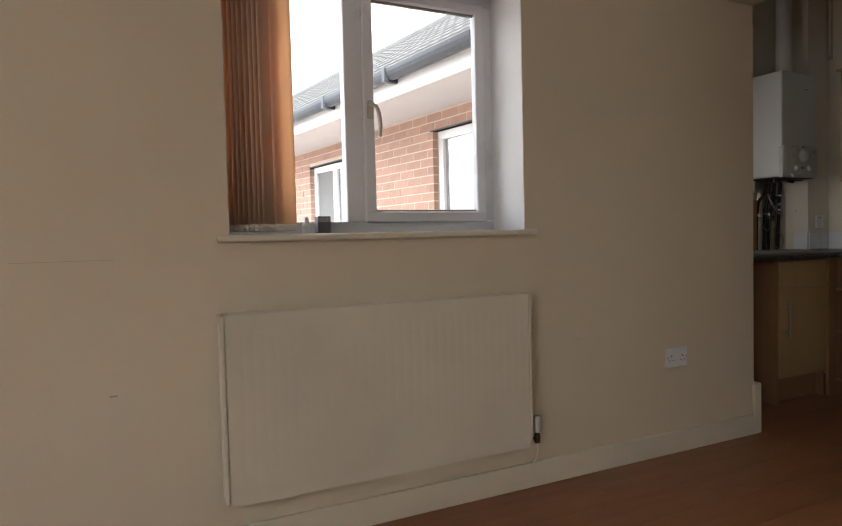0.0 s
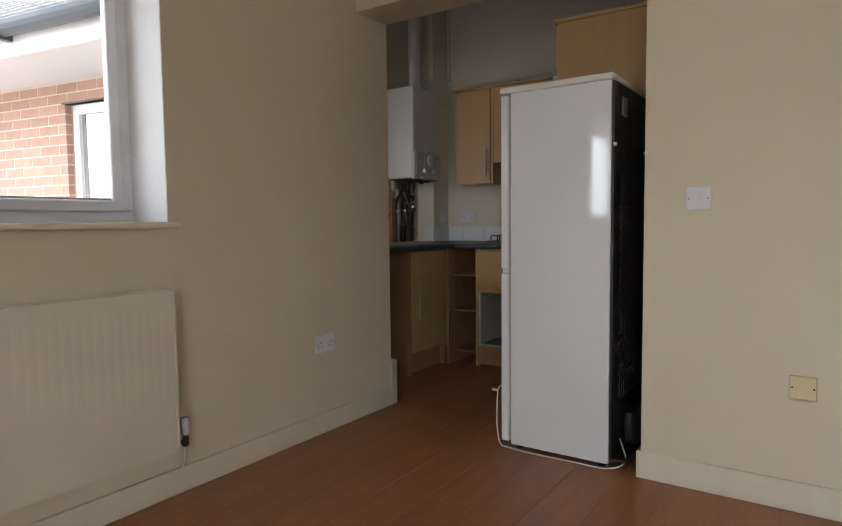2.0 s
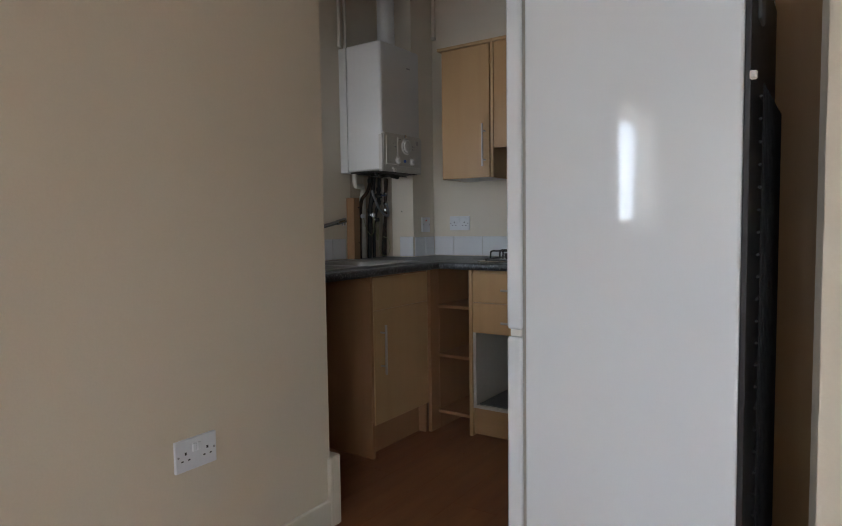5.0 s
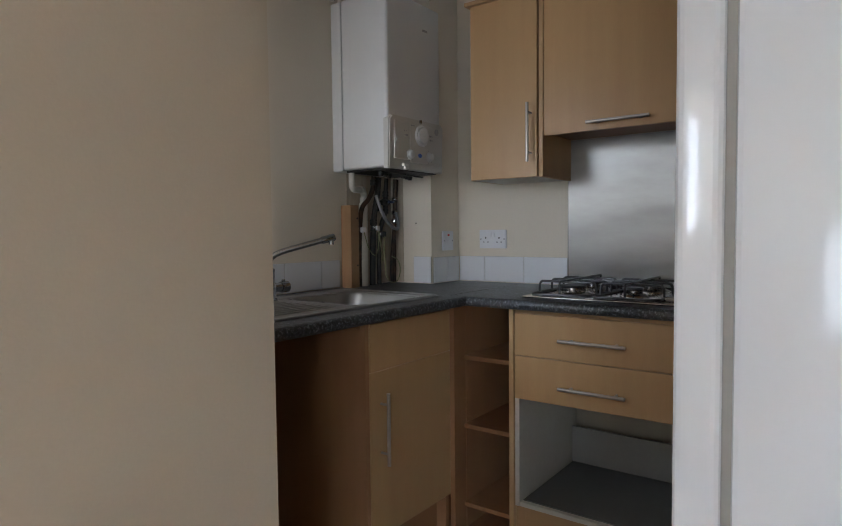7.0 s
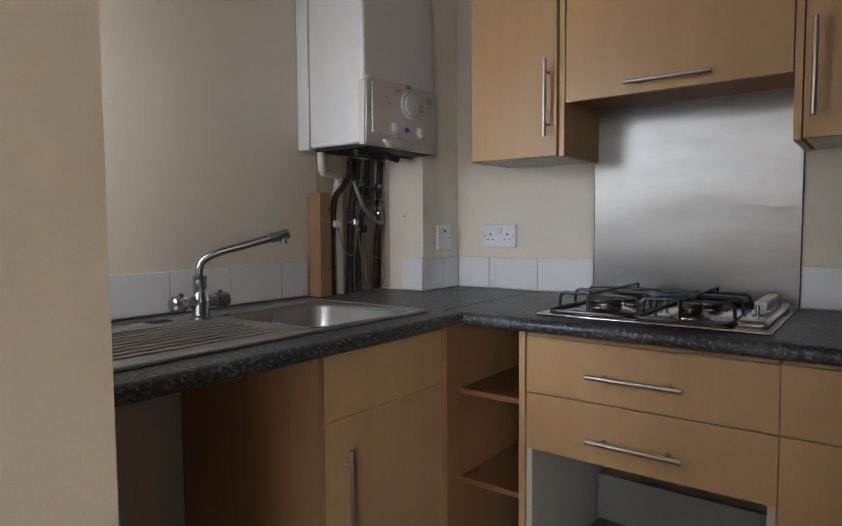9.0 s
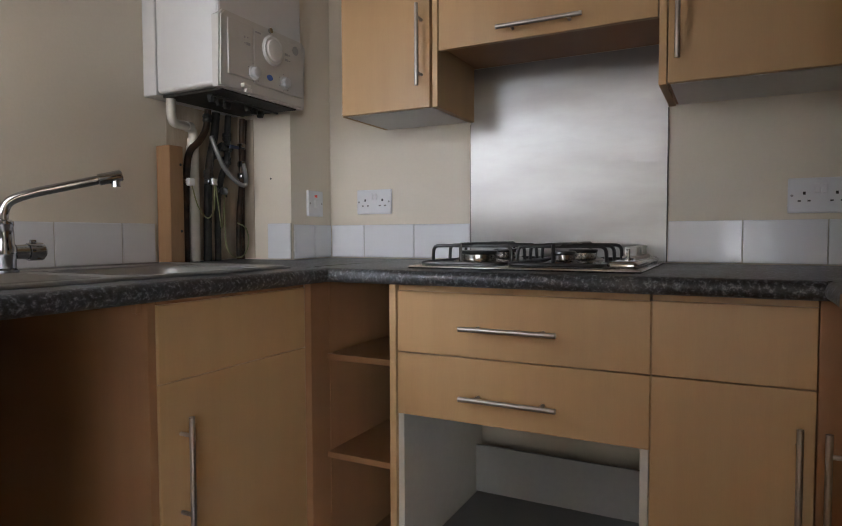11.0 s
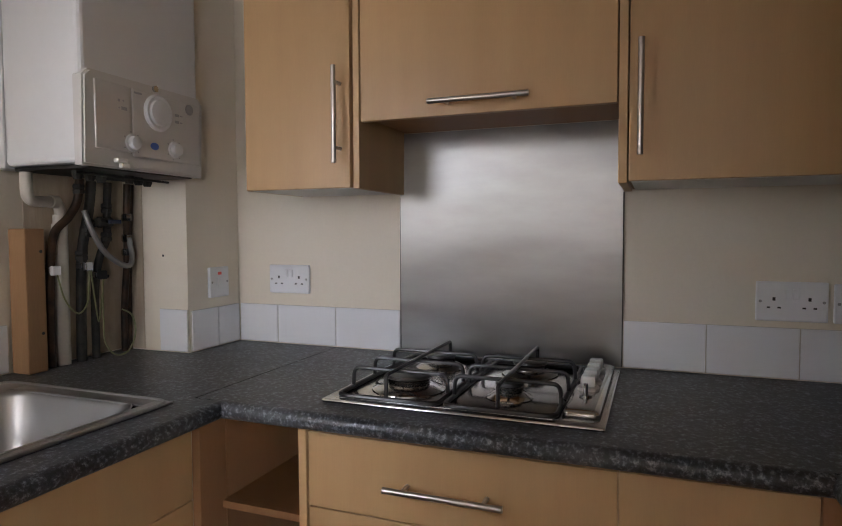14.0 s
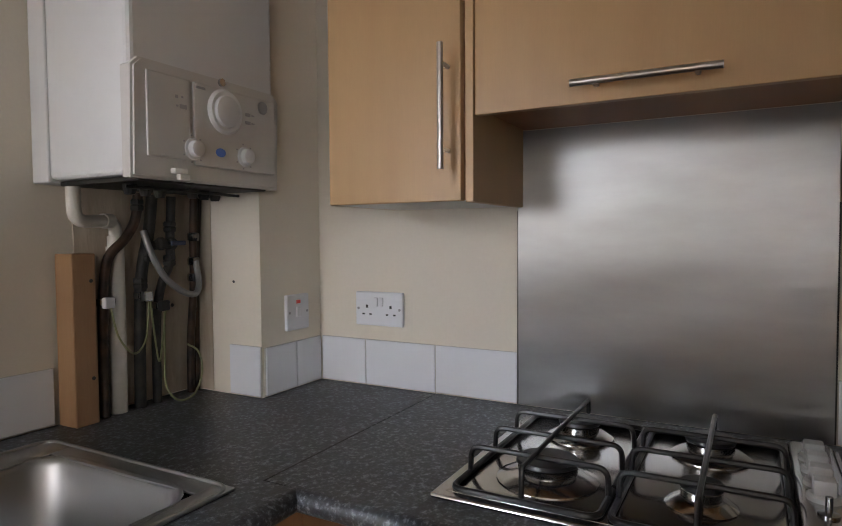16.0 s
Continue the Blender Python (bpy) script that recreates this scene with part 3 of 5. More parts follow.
plate("double_socket", "white double socket above the splash tiles", "socket", on_back(1.350, 1.096), 0.146, 0.092, gangs=2, group="kitchen wall sockets")
plate("cooker_switch", "white fused switch with a dark indicator", "switch", on_back(1.222, 1.094), 0.088, 0.090, rocker=1, neon="dark")
plate("fused_spur", "white fused switch with a red neon on the pier", "switch", pose(4.490, 2.902, 1.110, 0, 0, 0), 0.086, 0.092, rocker=1, neon="red")

# things on the sill
tb = thing("small_box", (0.660, 2.40, 1.085), "small dark grey printed box on the window sill", "box")
part("carton", box(0.636, 0.686, 2.375, 2.42, 1.085, 1.150, 0.002), material("dark_grey_card", (0.10, 0.10, 0.11), 0.5, scale=30, bump=0), tb)
part("paper_label", box(0.640, 0.682, 2.3735, 2.3752, 1.128, 1.146), M_GREYPRINT, tb, "pale grey label band")
bb = thing("small_bottle", (0.600, 2.40, 1.085), "small white plastic bottle on the window sill", "bottle")
soft_part("bottle_body", lathe([(0.016, 0), (0.018, 0.004), (0.018, 0.03), (0.009, 0.042), (0.008, 0.048)], pose(0.600, 2.40, 1.085), 16), M_PLATE, bb)
soft_part("cap", lathe([(0.008, 0), (0.0085, 0.002), (0.007, 0.014)], pose(0.600, 2.40, 1.1335), 12), M_PLATE, bb)


def fridge():
    x0, x1, y0, y1, z1 = 2.638, 3.172, 0.886, 1.408, 1.685
    t = thing("fridge_freezer", ((x0 + x1) / 2, (y0 + y1) / 2, 0), "tall glossy white fridge freezer standing in the opening", "fridge")
    yd = 1.368
    part("cabinet", box(x0 + 0.004, x1 - 0.004, y0 + 0.012, yd - 0.008, 0.020, z1 - 0.028, 0.006), M_FRIDGE, t)
    part("gasket", box(x0 + 0.010, x1 - 0.010, yd - 0.009, yd + 0.001, 0.06, z1 - 0.034), M_GASKET, t)
    part("upper_door", box(x0, x1, yd, y1, 0.850, z1 - 0.036, 0.008, 3), M_FRIDGE, t)
    part("lower_door", box(x0, x1, yd, y1, 0.032, 0.832, 0.008, 3), M_FRIDGE, t)
    part("hinge", box(x0 + 0.010, x0 + 0.05, yd + 0.004, y1 - 0.006, 0.832, 0.850, 0.002), M_FRIDGEPLASTIC, t)
    part("top_cap", box(x0 - 0.002, x1 + 0.002, y0 + 0.004, y1 + 0.003, z1 - 0.030, z1, 0.007, 3), M_FRIDGEPLASTIC, t)
    part("back_panel", box(x0 + 0.008, x1 - 0.008, y0, y0 + 0.011, 0.042, z1 - 0.032, 0.002), M_BLACK, t, "black back panel")
    g = bmesh.new()
    for i in range(24):
        z = 0.32 + i * 0.045
        add_tube(g, [(x0 + 0.05, y0 - 0.014, z), (x1 - 0.05, y0 - 0.014, z)], 0.003, 6)
    for i in range(14):
        x = x0 + 0.06 + i * (x1 - x0 - 0.12) / 13
        add_tube(g, [(x, y0 - 0.018, 0.30), (x, y0 - 0.018, 1.38)], 0.0015, 5)
    part("condenser_grille", g, M_BLACK, t, "black wire condenser")
    part("back_cover", box(x0 + 0.10, x0 + 0.17, y0 - 0.008, y0 + 0.001, 1.52, 1.60, 0.006), M_GREYBOARD, t)
    soft_part("compressor", lathe([(0.03, 0), (0.055, 0.02), (0.06, 0.10), (0.05, 0.15), (0.02, 0.165)], pose(x0 + 0.27, y0 - 0.005, 0.045), 20), M_IRON, t, "black compressor")
    part("compressor_shelf", box(x0 + 0.02, x1 - 0.02, y0 - 0.06, y0 + 0.22, 0.036, 0.046), M_BLACK, t)
    for k in range(2):
        part("spacer", lathe([(0.009, 0), (0.009, 0.010), (0.006, 0.013)], pose(x0 + 0.012 + k * 0.46, y0 + 0.002, 1.39, 90), 12), M_FRIDGEPLASTIC, t)
    for cx in (x0 + 0.04, x1 - 0.04):
        for cy in (y0 + 0.05, yd - 0.04):
            part("foot", lathe([(0.018, 0), (0.020, 0.006), (0.012, 0.012), (0.012, 0.0205)], pose(cx, cy, 0), 12), M_BLACK, t)
    c = smooth_line([(x0 + 0.012, 1.40, 0.30), (x0 - 0.003, 1.420, 0.28), (x0 - 0.010, 1.424, 0.20), (x0 - 0.012, 1.422, 0.10), (x0 - 0.012, 1.405, 0.02), (x0 - 0.006, 1.36, 0.006), (x0 - 0.012, 1.25, 0.004), (x0 - 0.006, 1.05, 0.004), (x0 + 0.0, 0.90, 0.006), (x0 + 0.06, 0.84, 0.03), (x0 + 0.08, 0.87, 0.12)], 7)
    soft_part("power_cord", tube(c, 0.0032, 8), M_CORD, t, "white power cord trailing on the floor")
    part("cord_tie", box(x0 - 0.008, x0 + 0.0, 1.418, 1.452, 0.268, 0.280, 0.002), M_CORD, t)


fridge()


# ---- kitchen ----
def bar_handle(parent, p0, p1, out, r=0.006):
    """A round bar handle between two points, on two posts that reach back along -out."""
    p0, p1, out = Vector(p0), Vector(p1), Vector(out)
    h = tube([p0, p1], r, 14)
    d = (p1 - p0)
    for s in (0.16, 0.84):
        q = p0 + d * s
        add_tube(h, [q, q - out], 0.0045, 8)
    return soft_part("handle", h, M_HANDLE, parent, "brushed steel bar handle")


DX = 4.022   # face of the base doors on the back run
SY = 2.531   # face of the base doors on the sink run
RY = 1.362   # face of the base doors on the side run
TOE = 0.15


def sink_unit():
    t = thing("sink_base_unit", (3.73, 2.85, 0), "beech-effect sink base unit with a false drawer front", "cabinet")
    part("end_panel", box(3.487, 3.505, SY + 0.004, 3.10, 0, 0.874, 0.0015), M_CARCASS, t)
    part("carcass", box(3.506, 3.958, SY + 0.021, 3.09, TOE, 0.72, 0.001), M_CARCASS, t)
    part("top_rail", box(3.507, 3.958, SY + 0.004, SY + 0.03, 0.8625, 0.873), M_CARCASS, t)
    part("drawer_front", box(3.507, 3.958, SY, SY + 0.018, 0.7075, 0.862, 0.002), M_WOOD, t)
    d = part("door", box(3.507, 3.958, SY, SY + 0.018, 0.158, 0.706, 0.002), M_WOOD, t)
    bar_handle(d, (3.556, SY - 0.032, 0.400), (3.556, SY - 0.032, 0.637), (0, -0.034, 0))
    part("fixing_block", box(3.476, 3.4865, SY + 0.020, SY + 0.034, 0.848, 0.872, 0.002), M_CARCASS, t)
    part("plinth", box(3.507, 3.94, SY + 0.055, SY + 0.071, 0.0, TOE), M_CARCASS, t)
    part("side_leg", box(3.942, 3.958, SY + 0.012, SY + 0.07, 0.0, TOE), M_CARCASS, t)


def corner_shelves():
    t = thing("open_shelf_unit", (4.28, 2.42, 0), "narrow open beech-effect shelf unit in the corner", "shelf")
    part("filler_post", box(3.961, DX + 0.02, 2.514, SY + 0.004, 0.0, 0.873, 0.0015), M_CARCASS, t)
    part("side_panel", box(DX + 0.021, 4.56, 2.513, 2.529, 0.0, 0.873), M_CARCASS, t)
    part("back", box(4.55, 4.56, 2.316, 2.512, 0.0, 0.873), M_CARCASS, t)
    for z in (0.664, 0.398, 0.09):
        part("shelf", box(DX + 0.004, 4.549, 2.3155, 2.5125, z, z + 0.016, 0.001), M_CARCASS, t)
    part("divider_panel", box(DX - 0.004, 4.56, 2.296, 2.3145, 0.0, 0.873, 0.0015), M_EDGE, t)


def drawer_unit():
    t = thing("drawer_unit", (4.3, 1.99, 0), "beech-effect unit with two drawers over an empty appliance space", "cabinet")
    for z0, z1, hz in ((0.7068, 0.8585, 0.778), (0.549, 0.7042, 0.614)):
        d = part("drawer_front", box(DX, DX + 0.018, 1.6975, 2.293, z0, z1, 0.0015), M_WOOD, t)
        bar_handle(d, (DX - 0.034, 1.885, hz), (DX - 0.034, 2.113, hz), (-0.034, 0, 0))
    part("top_rail", box(DX + 0.006, 4.5, 1.700, 2.292, 0.859, 0.872), M_EDGE, t)
    part("drawer_box", box(DX + 0.019, 4.36, 1.725, 2.270, 0.552, 0.84), M_WHITEBOARD, t)
    for a, b in ((1.699, 1.716), (2.277, 2.294)):
        part("side_panel", box(DX + 0.004, 4.56, a, b, TOE, 0.548, 0.001), M_WHITEBOARD, t)
    part("base_panel", box(DX + 0.006, 4.53, 1.717, 2.276, 0.150, 0.166, 0.001), M_WHITEBOARD, t)
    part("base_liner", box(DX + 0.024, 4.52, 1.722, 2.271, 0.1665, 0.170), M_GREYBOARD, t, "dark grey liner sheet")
    lean = box(4.500, 4.512, 1.74, 2.275, 0.171, 0.322, 0.002)
    part("back_board", lean, M_PALEBOARD, t, "loose grey board at the back")
    part("plinth", box(DX + 0.012, DX + 0.028, 1.700, 2.292, 0.012, 0.149), M_WOODH, t)


def door_unit():
    t = thing("base_unit", (4.3, 1.55, 0), "narrow beech-effect base unit with drawer and door", "cabinet")
    part("carcass", box(DX + 0.021, 4.56, 1.408, 1.696, TOE, 0.872), M_CARCASS, t)
    part("top_rail", box(DX + 0.006, DX + 0.0205, 1.4075, 1.695, 0.8605, 0.8735), M_EDGE, t)
    part("end_strip", box(DX + 0.003, DX + 0.0205, 1.6955, 1.6972, TOE, 0.860), M_EDGE, t, "pale beech edging strip")
    part("drawer_front", box(DX, DX + 0.018, 1.4075, 1.695, 0.7068, 0.860, 0.0015), M_WOOD, t)
    d = part("door", box(DX, DX + 0.018, 1.4075, 1.695, 0.155, 0.7042, 0.0015), M_WOOD, t)
    bar_handle(d, (DX - 0.034, 1.435, 0.400), (DX - 0.034, 1.435, 0.640), (-0.034, 0, 0))
    part("filler_post", box(DX - 0.006, DX + 0.03, RY - 0.012, 1.406, 0.0, 0.8745, 0.0015), M_CARCASS, t)
    part("plinth", box(DX + 0.05, DX + 0.066, 1.408, 1.692, 0.0, TOE), M_CARCASS, t)


def side_unit():
    t = thing("base_unit", (3.9, 1.08, 0), "narrow beech-effect base unit beside the oven housing", "cabinet")
    part("carcass", box(3.796, 4.0, 0.79, RY - 0.02, TOE, 0.872), M_CARCASS, t)
    part("drawer_front", box(3.797, 4.016, RY - 0.018, RY, 0.709, 0.860, 0.002), M_WOOD, t)
    d = part("door", box(3.797, 4.016, RY - 0.018, RY, 0.155, 0.703, 0.002), M_WOOD, t)
    bar_handle(d, (3.960, RY + 0.032, 0.400), (3.960, RY + 0.032, 0.645), (0, 0.034, 0))
    part("plinth", box(3.797, 4.016, RY - 0.07, RY - 0.054, 0.0, TOE), M_CARCASS, t)


def oven_housing():
    t = thing("oven_housing", (3.49, 1.08, 0), "tall beech-effect housing with a built-in oven", "cabinet")
    x0, x1 = 3.190, 3.792
    part("end_panel", box(x0, x0 + 0.018, 0.785, RY - 0.012, 0.0, 2.105, 0.0015), M_WOOD, t)
    part("end_panel", box(x1 - 0.018, x1, 0.785, RY - 0.020, 0.0, 2.105, 0.0015), M_WOOD, t)
    part("carcass", box(x0 + 0.019, x1 - 0.019, 0.79, RY - 0.021, TOE, 2.10), M_CARCASS, t)
    for z0, z1 in ((0.155, 0.703), (1.86, 2.10)):
        d = part("door", box(x0 + 0.004, x1 - 0.004, RY - 0.018, RY, z0, z1, 0.002), M_WOOD, t)
        if z0 < 1:
            bar_handle(d, (3.717, RY + 0.032, 0.395), (3.717, RY + 0.032, 0.635), (0, 0.034, 0))
    part("drawer_front", box(x0 + 0.004, x1 - 0.004, RY - 0.018, RY, 0.709, 1.20, 0.002), M_WOOD, t)
    o = part("oven", box(x0 + 0.006, x1 - 0.004, RY - 0.018, RY + 0.020, 1.215, 1.845, 0.004), brushed("oven_trim_steel", (0.4, 0.4, 0.4), 0.35, (4, 4, 4)), t, "steel-framed black oven")
    part("oven_glass", box(x0 + 0.04, x1 - 0.03, RY + 0.020, RY + 0.024, 1.245, 1.66, 0.002), M_IRON, o, "black oven glass")
    part("cornice", box(x0 - 0.012, x1 + 0.005, 0.785, RY + 0.012, 2.105, 2.123, 0.003), M_EDGE, t)


def wall_units():
    cx = 4.312
    a = thing("wall_cabinet", (4.45, 2.49, 1.37), "beech-effect wall cabinet beside the boiler", "cabinet", "kitchen wall cabinets")
    part("body", box(cx + 0.020, BACK_X - 0.001, 2.336, 2.648, 1.372, 2.100), M_CARCASS, a)
    part("underside", box(cx + 0.022, BACK_X - 0.003, 2.345, 2.646, 1.3695, 1.3715), M_UNDER, a, "grey-white cabinet underside")
    d = part("door", box(cx, cx + 0.018, 2.345, 2.652, 1.370, 2.098, 0.002), M_WOOD, a)
    bar_handle(d, (cx - 0.034, 2.371, 1.428), (cx - 0.034, 2.371, 1.660), (-0.034, 0, 0))
    part("side_panel", box(cx - 0.002, BACK_X - 0.001, 2.3185, 2.335, 1.367, 2.100, 0.0015), M_EDGE, a)
    part("side_panel", box(cx + 0.019, BACK_X - 0.001, 2.649, 2.663, 1.370, 2.100, 0.0015), M_EDGE, a)
    part("cornice", box(cx - 0.014, BACK_X - 0.001, 2.3185, 2.675, 2.1005, 2.117, 0.003), M_EDGE, a)
    h = thing("wall_cabinet", (4.45, 2.02, 1.53), "beech-effect lift-up wall cabinet over the hob", "cabinet", "kitchen wall cabinets")
    part("body", box(cx + 0.020, BACK_X - 0.004, 1.722, 2.316, 1.545, 2.100), M_CARCASS, h)
    part("underside", box(cx + 0.03, BACK_X - 0.006, 1.724, 2.314, 1.540, 1.5445), M_CARCASS, h)
    d = part("door", box(cx, cx + 0.018, 1.7225, 2.3155, 1.527, 2.098, 0.0015), M_WOOD, h)
    bar_handle(d, (cx - 0.034, 1.901, 1.555), (cx - 0.034, 2.130, 1.555), (-0.034, 0, 0))
    part("cornice", box(cx - 0.014, BACK_X - 0.001, 1.722, 2.3175, 2.1005, 2.117, 0.003), M_EDGE, h)
    b = thing("wall_cabinet", (4.45, 1.45, 1.36), "beech-effect wall cabinet above the side worktop", "cabinet", "kitchen wall cabinets")
    part("body", box(cx + 0.020, BACK_X - 0.001, 1.20, 1.700, 1.366, 2.100), M_CARCASS, b)
    part("underside", box(cx + 0.022, BACK_X - 0.003, 1.202, 1.694, 1.3635, 1.3655), M_UNDER, b, "grey-white cabinet underside")
    part("side_panel", box(cx - 0.002, BACK_X - 0.001, 1.7015, 1.7195, 1.360, 2.100, 0.0015), M_EDGE, b)
    d = part("door", box(cx, cx + 0.018, 1.205, 1.699, 1.364, 2.098, 0.002), M_WOOD, b)
    bar_handle(d, (cx - 0.032, 1.676, 1.414), (cx - 0.032, 1.676, 1.645), (-0.034, 0, 0))
    part("filler_panel", box(cx + 0.004, BACK_X - 0.001, 0.785, 1.198, 1.364, 2.100), M_WOOD, b)
    part("cornice", box(cx - 0.014, BACK_X - 0.001, 0.785, 1.7205, 2.1005, 2.117, 0.003), M_EDGE, b)


sink_unit()
corner_shelves()
drawer_unit()
door_unit()
side_unit()
oven_housing()
wall_units()
jar = thing("dark_tin", (4.42, 2.17, 2.117), "small dark object lying on the wall cabinet", "tin")
soft_part("tin_body", lathe([(0.03, 0), (0.045, 0.006), (0.045, 0.02), (0.02, 0.032)], pose(4.42, 2.15, 2.117), 16), M_BLACK, jar)
soft_part("stem", tube([(4.42, 2.225, 2.1172), (4.42, 2.226, 2.150)], 0.006, 8), M_BLACK, jar)

# worktops
TOP0, TOP1 = 0.876, 0.912
BX0, BX1, BY0, BY1 = 3.535, 3.900, 2.588, 2.975   # the bowl


def worktops():
    a = thing("worktop", (3.6, 2.8, TOP0), "dark speckled laminate worktop with the sink let in", "worktop", "kitchen worktops")
    bm = bmesh.new()
    xs = [2.9065, BX0, BX1, 3.985, 4.363, BACK_X - 0.001]
    ys = [2.482, 2.5465, BY0, 2.901, BY1, SINK_Y - 0.001]
    verts = {}
    for i in range(5):
        for k in range(5):
            cx, cy = (xs[i] + xs[i + 1]) / 2, (ys[k] + ys[k + 1]) / 2
            bowl_hole = BX0 < cx < BX1 and BY0 < cy < BY1
            if bowl_hole or (cx > 3.985 and cy < 2.5465) or (cx > 4.363 and cy > 2.901):
                continue
            corner = [(i, k), (i + 1, k), (i + 1, k + 1), (i, k + 1)]
            for c in corner:
                if c not in verts:
                    verts[c] = bm.verts.new((xs[c[0]], ys[c[1]], TOP0))
            bm.faces.new([verts[c] for c in corner])
    raised = bmesh.ops.extrude_face_region(bm, geom=bm.faces[:])
    for v in raised["geom"]:
        if isinstance(v, bmesh.types.BMVert):
            v.co.z = TOP1
    bmesh.ops.recalc_face_normals(bm, faces=bm.faces[:])
    part("slab", bm, M_TOP, a)
    nose = tube([(2.907, 2.482, (TOP0 + TOP1) / 2), (3.986, 2.482, (TOP0 + TOP1) / 2)], (TOP1 - TOP0) / 2, 20)
    soft_part("front_edge", nose, M_TOP, a)
    b = thing("worktop", (4.3, 1.6, TOP0), "dark speckled laminate worktop under the hob", "worktop", "kitchen worktops")
    bm = box(3.988, BACK_X - 0.001, 0.781, 2.5435, TOP0, TOP1)
    part("slab", bm, M_TOP, b)
    nose = tube([(3.988, 1.40, (TOP0 + TOP1) / 2), (3.988, 2.500, (TOP0 + TOP1) / 2)], (TOP1 - TOP0) / 2, 20)
    soft_part("front_edge", nose, M_TOP, b)
    part("joint_strip", box(4.02, 4.27, 2.5437, 2.5463, TOP1 - 0.01, TOP1 + 0.0008), M_DARK, b, "dark joint between the worktops")
    c = thing("worktop", (3.9, 1.1, TOP0), "short dark speckled worktop beside the oven housing", "worktop", "kitchen worktops")
    part("slab", box(3.797, 3.986, 0.781, 1.388, TOP0, TOP1), M_TOP, c)
    nose = tube([(3.797, 1.388, (TOP0 + TOP1) / 2), (3.996, 1.388, (TOP0 + TOP1) / 2)], (TOP1 - TOP0) / 2, 20)
    soft_part("front_edge", nose, M_TOP, c)
    part("chipped_edge", box(3.7945, 3.802, 1.391, 1.4065, TOP0 + 0.007, TOP1 - 0.006, 0.003), M_PINE, c, "bare brown chip in the worktop end")


worktops()


def sink():
    t = thing("sink", (3.45, 2.80, TOP1), "stainless steel inset sink with a ridged drainer", "sink")
    x0, x1, y0, y1 = 2.985, 3.938, 2.558, 3.045
    z = TOP1 + 0.0045
    bm = bmesh.new()
    add_box(bm, x0, x1, y0, BY0 + 0.008, TOP1 + 0.0002, z, 0.0015)
    add_box(bm, x0, x1, BY1 - 0.008, y1, TOP1 + 0.0002, z, 0.0015)
    add_box(bm, BX1 - 0.008, x1, BY0 + 0.006, BY1 - 0.006, TOP1 + 0.0002, z, 0.0015)
    add_box(bm, x0, BX0 + 0.008, BY0 + 0.006, BY1 - 0.006, TOP1 + 0.0002, z - 0.0012, 0.001)
    soft_part("deck", bm, M_SINK, t)
    bm = bmesh.new()
    add_tube(bm, rounded([(x0 + 0.004, y0 + 0.2, z), (x0 + 0.004, y0 + 0.004, z), (x1 - 0.004, y0 + 0.004, z), (x1 - 0.004, y1 - 0.004, z), (x0 + 0.004, y1 - 0.004, z), (x0 + 0.004, y0 + 0.21, z)], 0.035, 6), 0.004, 8)
    soft_part("rolled_rim", bm, M_SINK, t)
    for i in range(9):
        y = 2.645 + i * 0.034
        soft_part("drainer_ridge", tube([(x0 + 0.07, y, z - 0.002), (3.30, y, z - 0.0012), (3.47, y, z - 0.003)], 0.0042, 8), M_SINK, t)
    bowl = bmesh.new()
    rings = []
    for inset, zz in ((-0.004, z), (0.004, z - 0.003), (0.012, z - 0.012), (0.022, z - 0.10), (0.035, z - 0.135), (0.07, z - 0.150), (0.15, z - 0.154)):
        ring = []
        r = 0.055 + max(0, 0.02 - inset)
        ax0, ax1, ay0, ay1 = BX0 + inset, BX1 - inset, BY0 + inset, BY1 - inset
        r = min(r, (ax1 - ax0) / 2 - 0.002, (ay1 - ay0) / 2 - 0.002)
        for qx, qy, a0 in ((ax1 - r, ay1 - r, 0), (ax0 + r, ay1 - r, 90), (ax0 + r, ay0 + r, 180), (ax1 - r, ay0 + r, 270)):
            for k in range(7):
                an = radians(a0 + 15 * k)
                ring.append(bowl.verts.new((qx + r * math.cos(an), qy + r * math.sin(an), zz)))
        rings.append(ring)
    for a, b in zip(rings, rings[1:]):
        for k in range(len(a)):
            bowl.faces.new((a[k], b[k], b[(k + 1) % len(a)], a[(k + 1) % len(a)]))
    bowl.faces.new(rings[-1])
    bmesh.ops.recalc_face_normals(bowl, faces=bowl.faces[:])
    ob = soft_part("bowl", bowl, M_SINK, t)
    thick = ob.modifiers.new("thickness", "SOLIDIFY")
    thick.thickness = 0.001
    soft_part("overflow", lathe([(0.016, 0), (0.018, 0.002), (0.012, 0.003)], pose((BX0 + BX1) / 2, BY1 - 0.017, z - 0.045, 90), 16), M_CHROME, t)
    part("tap_hole_cover", box(3.345, 3.405, 2.985, 3.02, z, z + 0.002, 0.001), M_DARK, t)


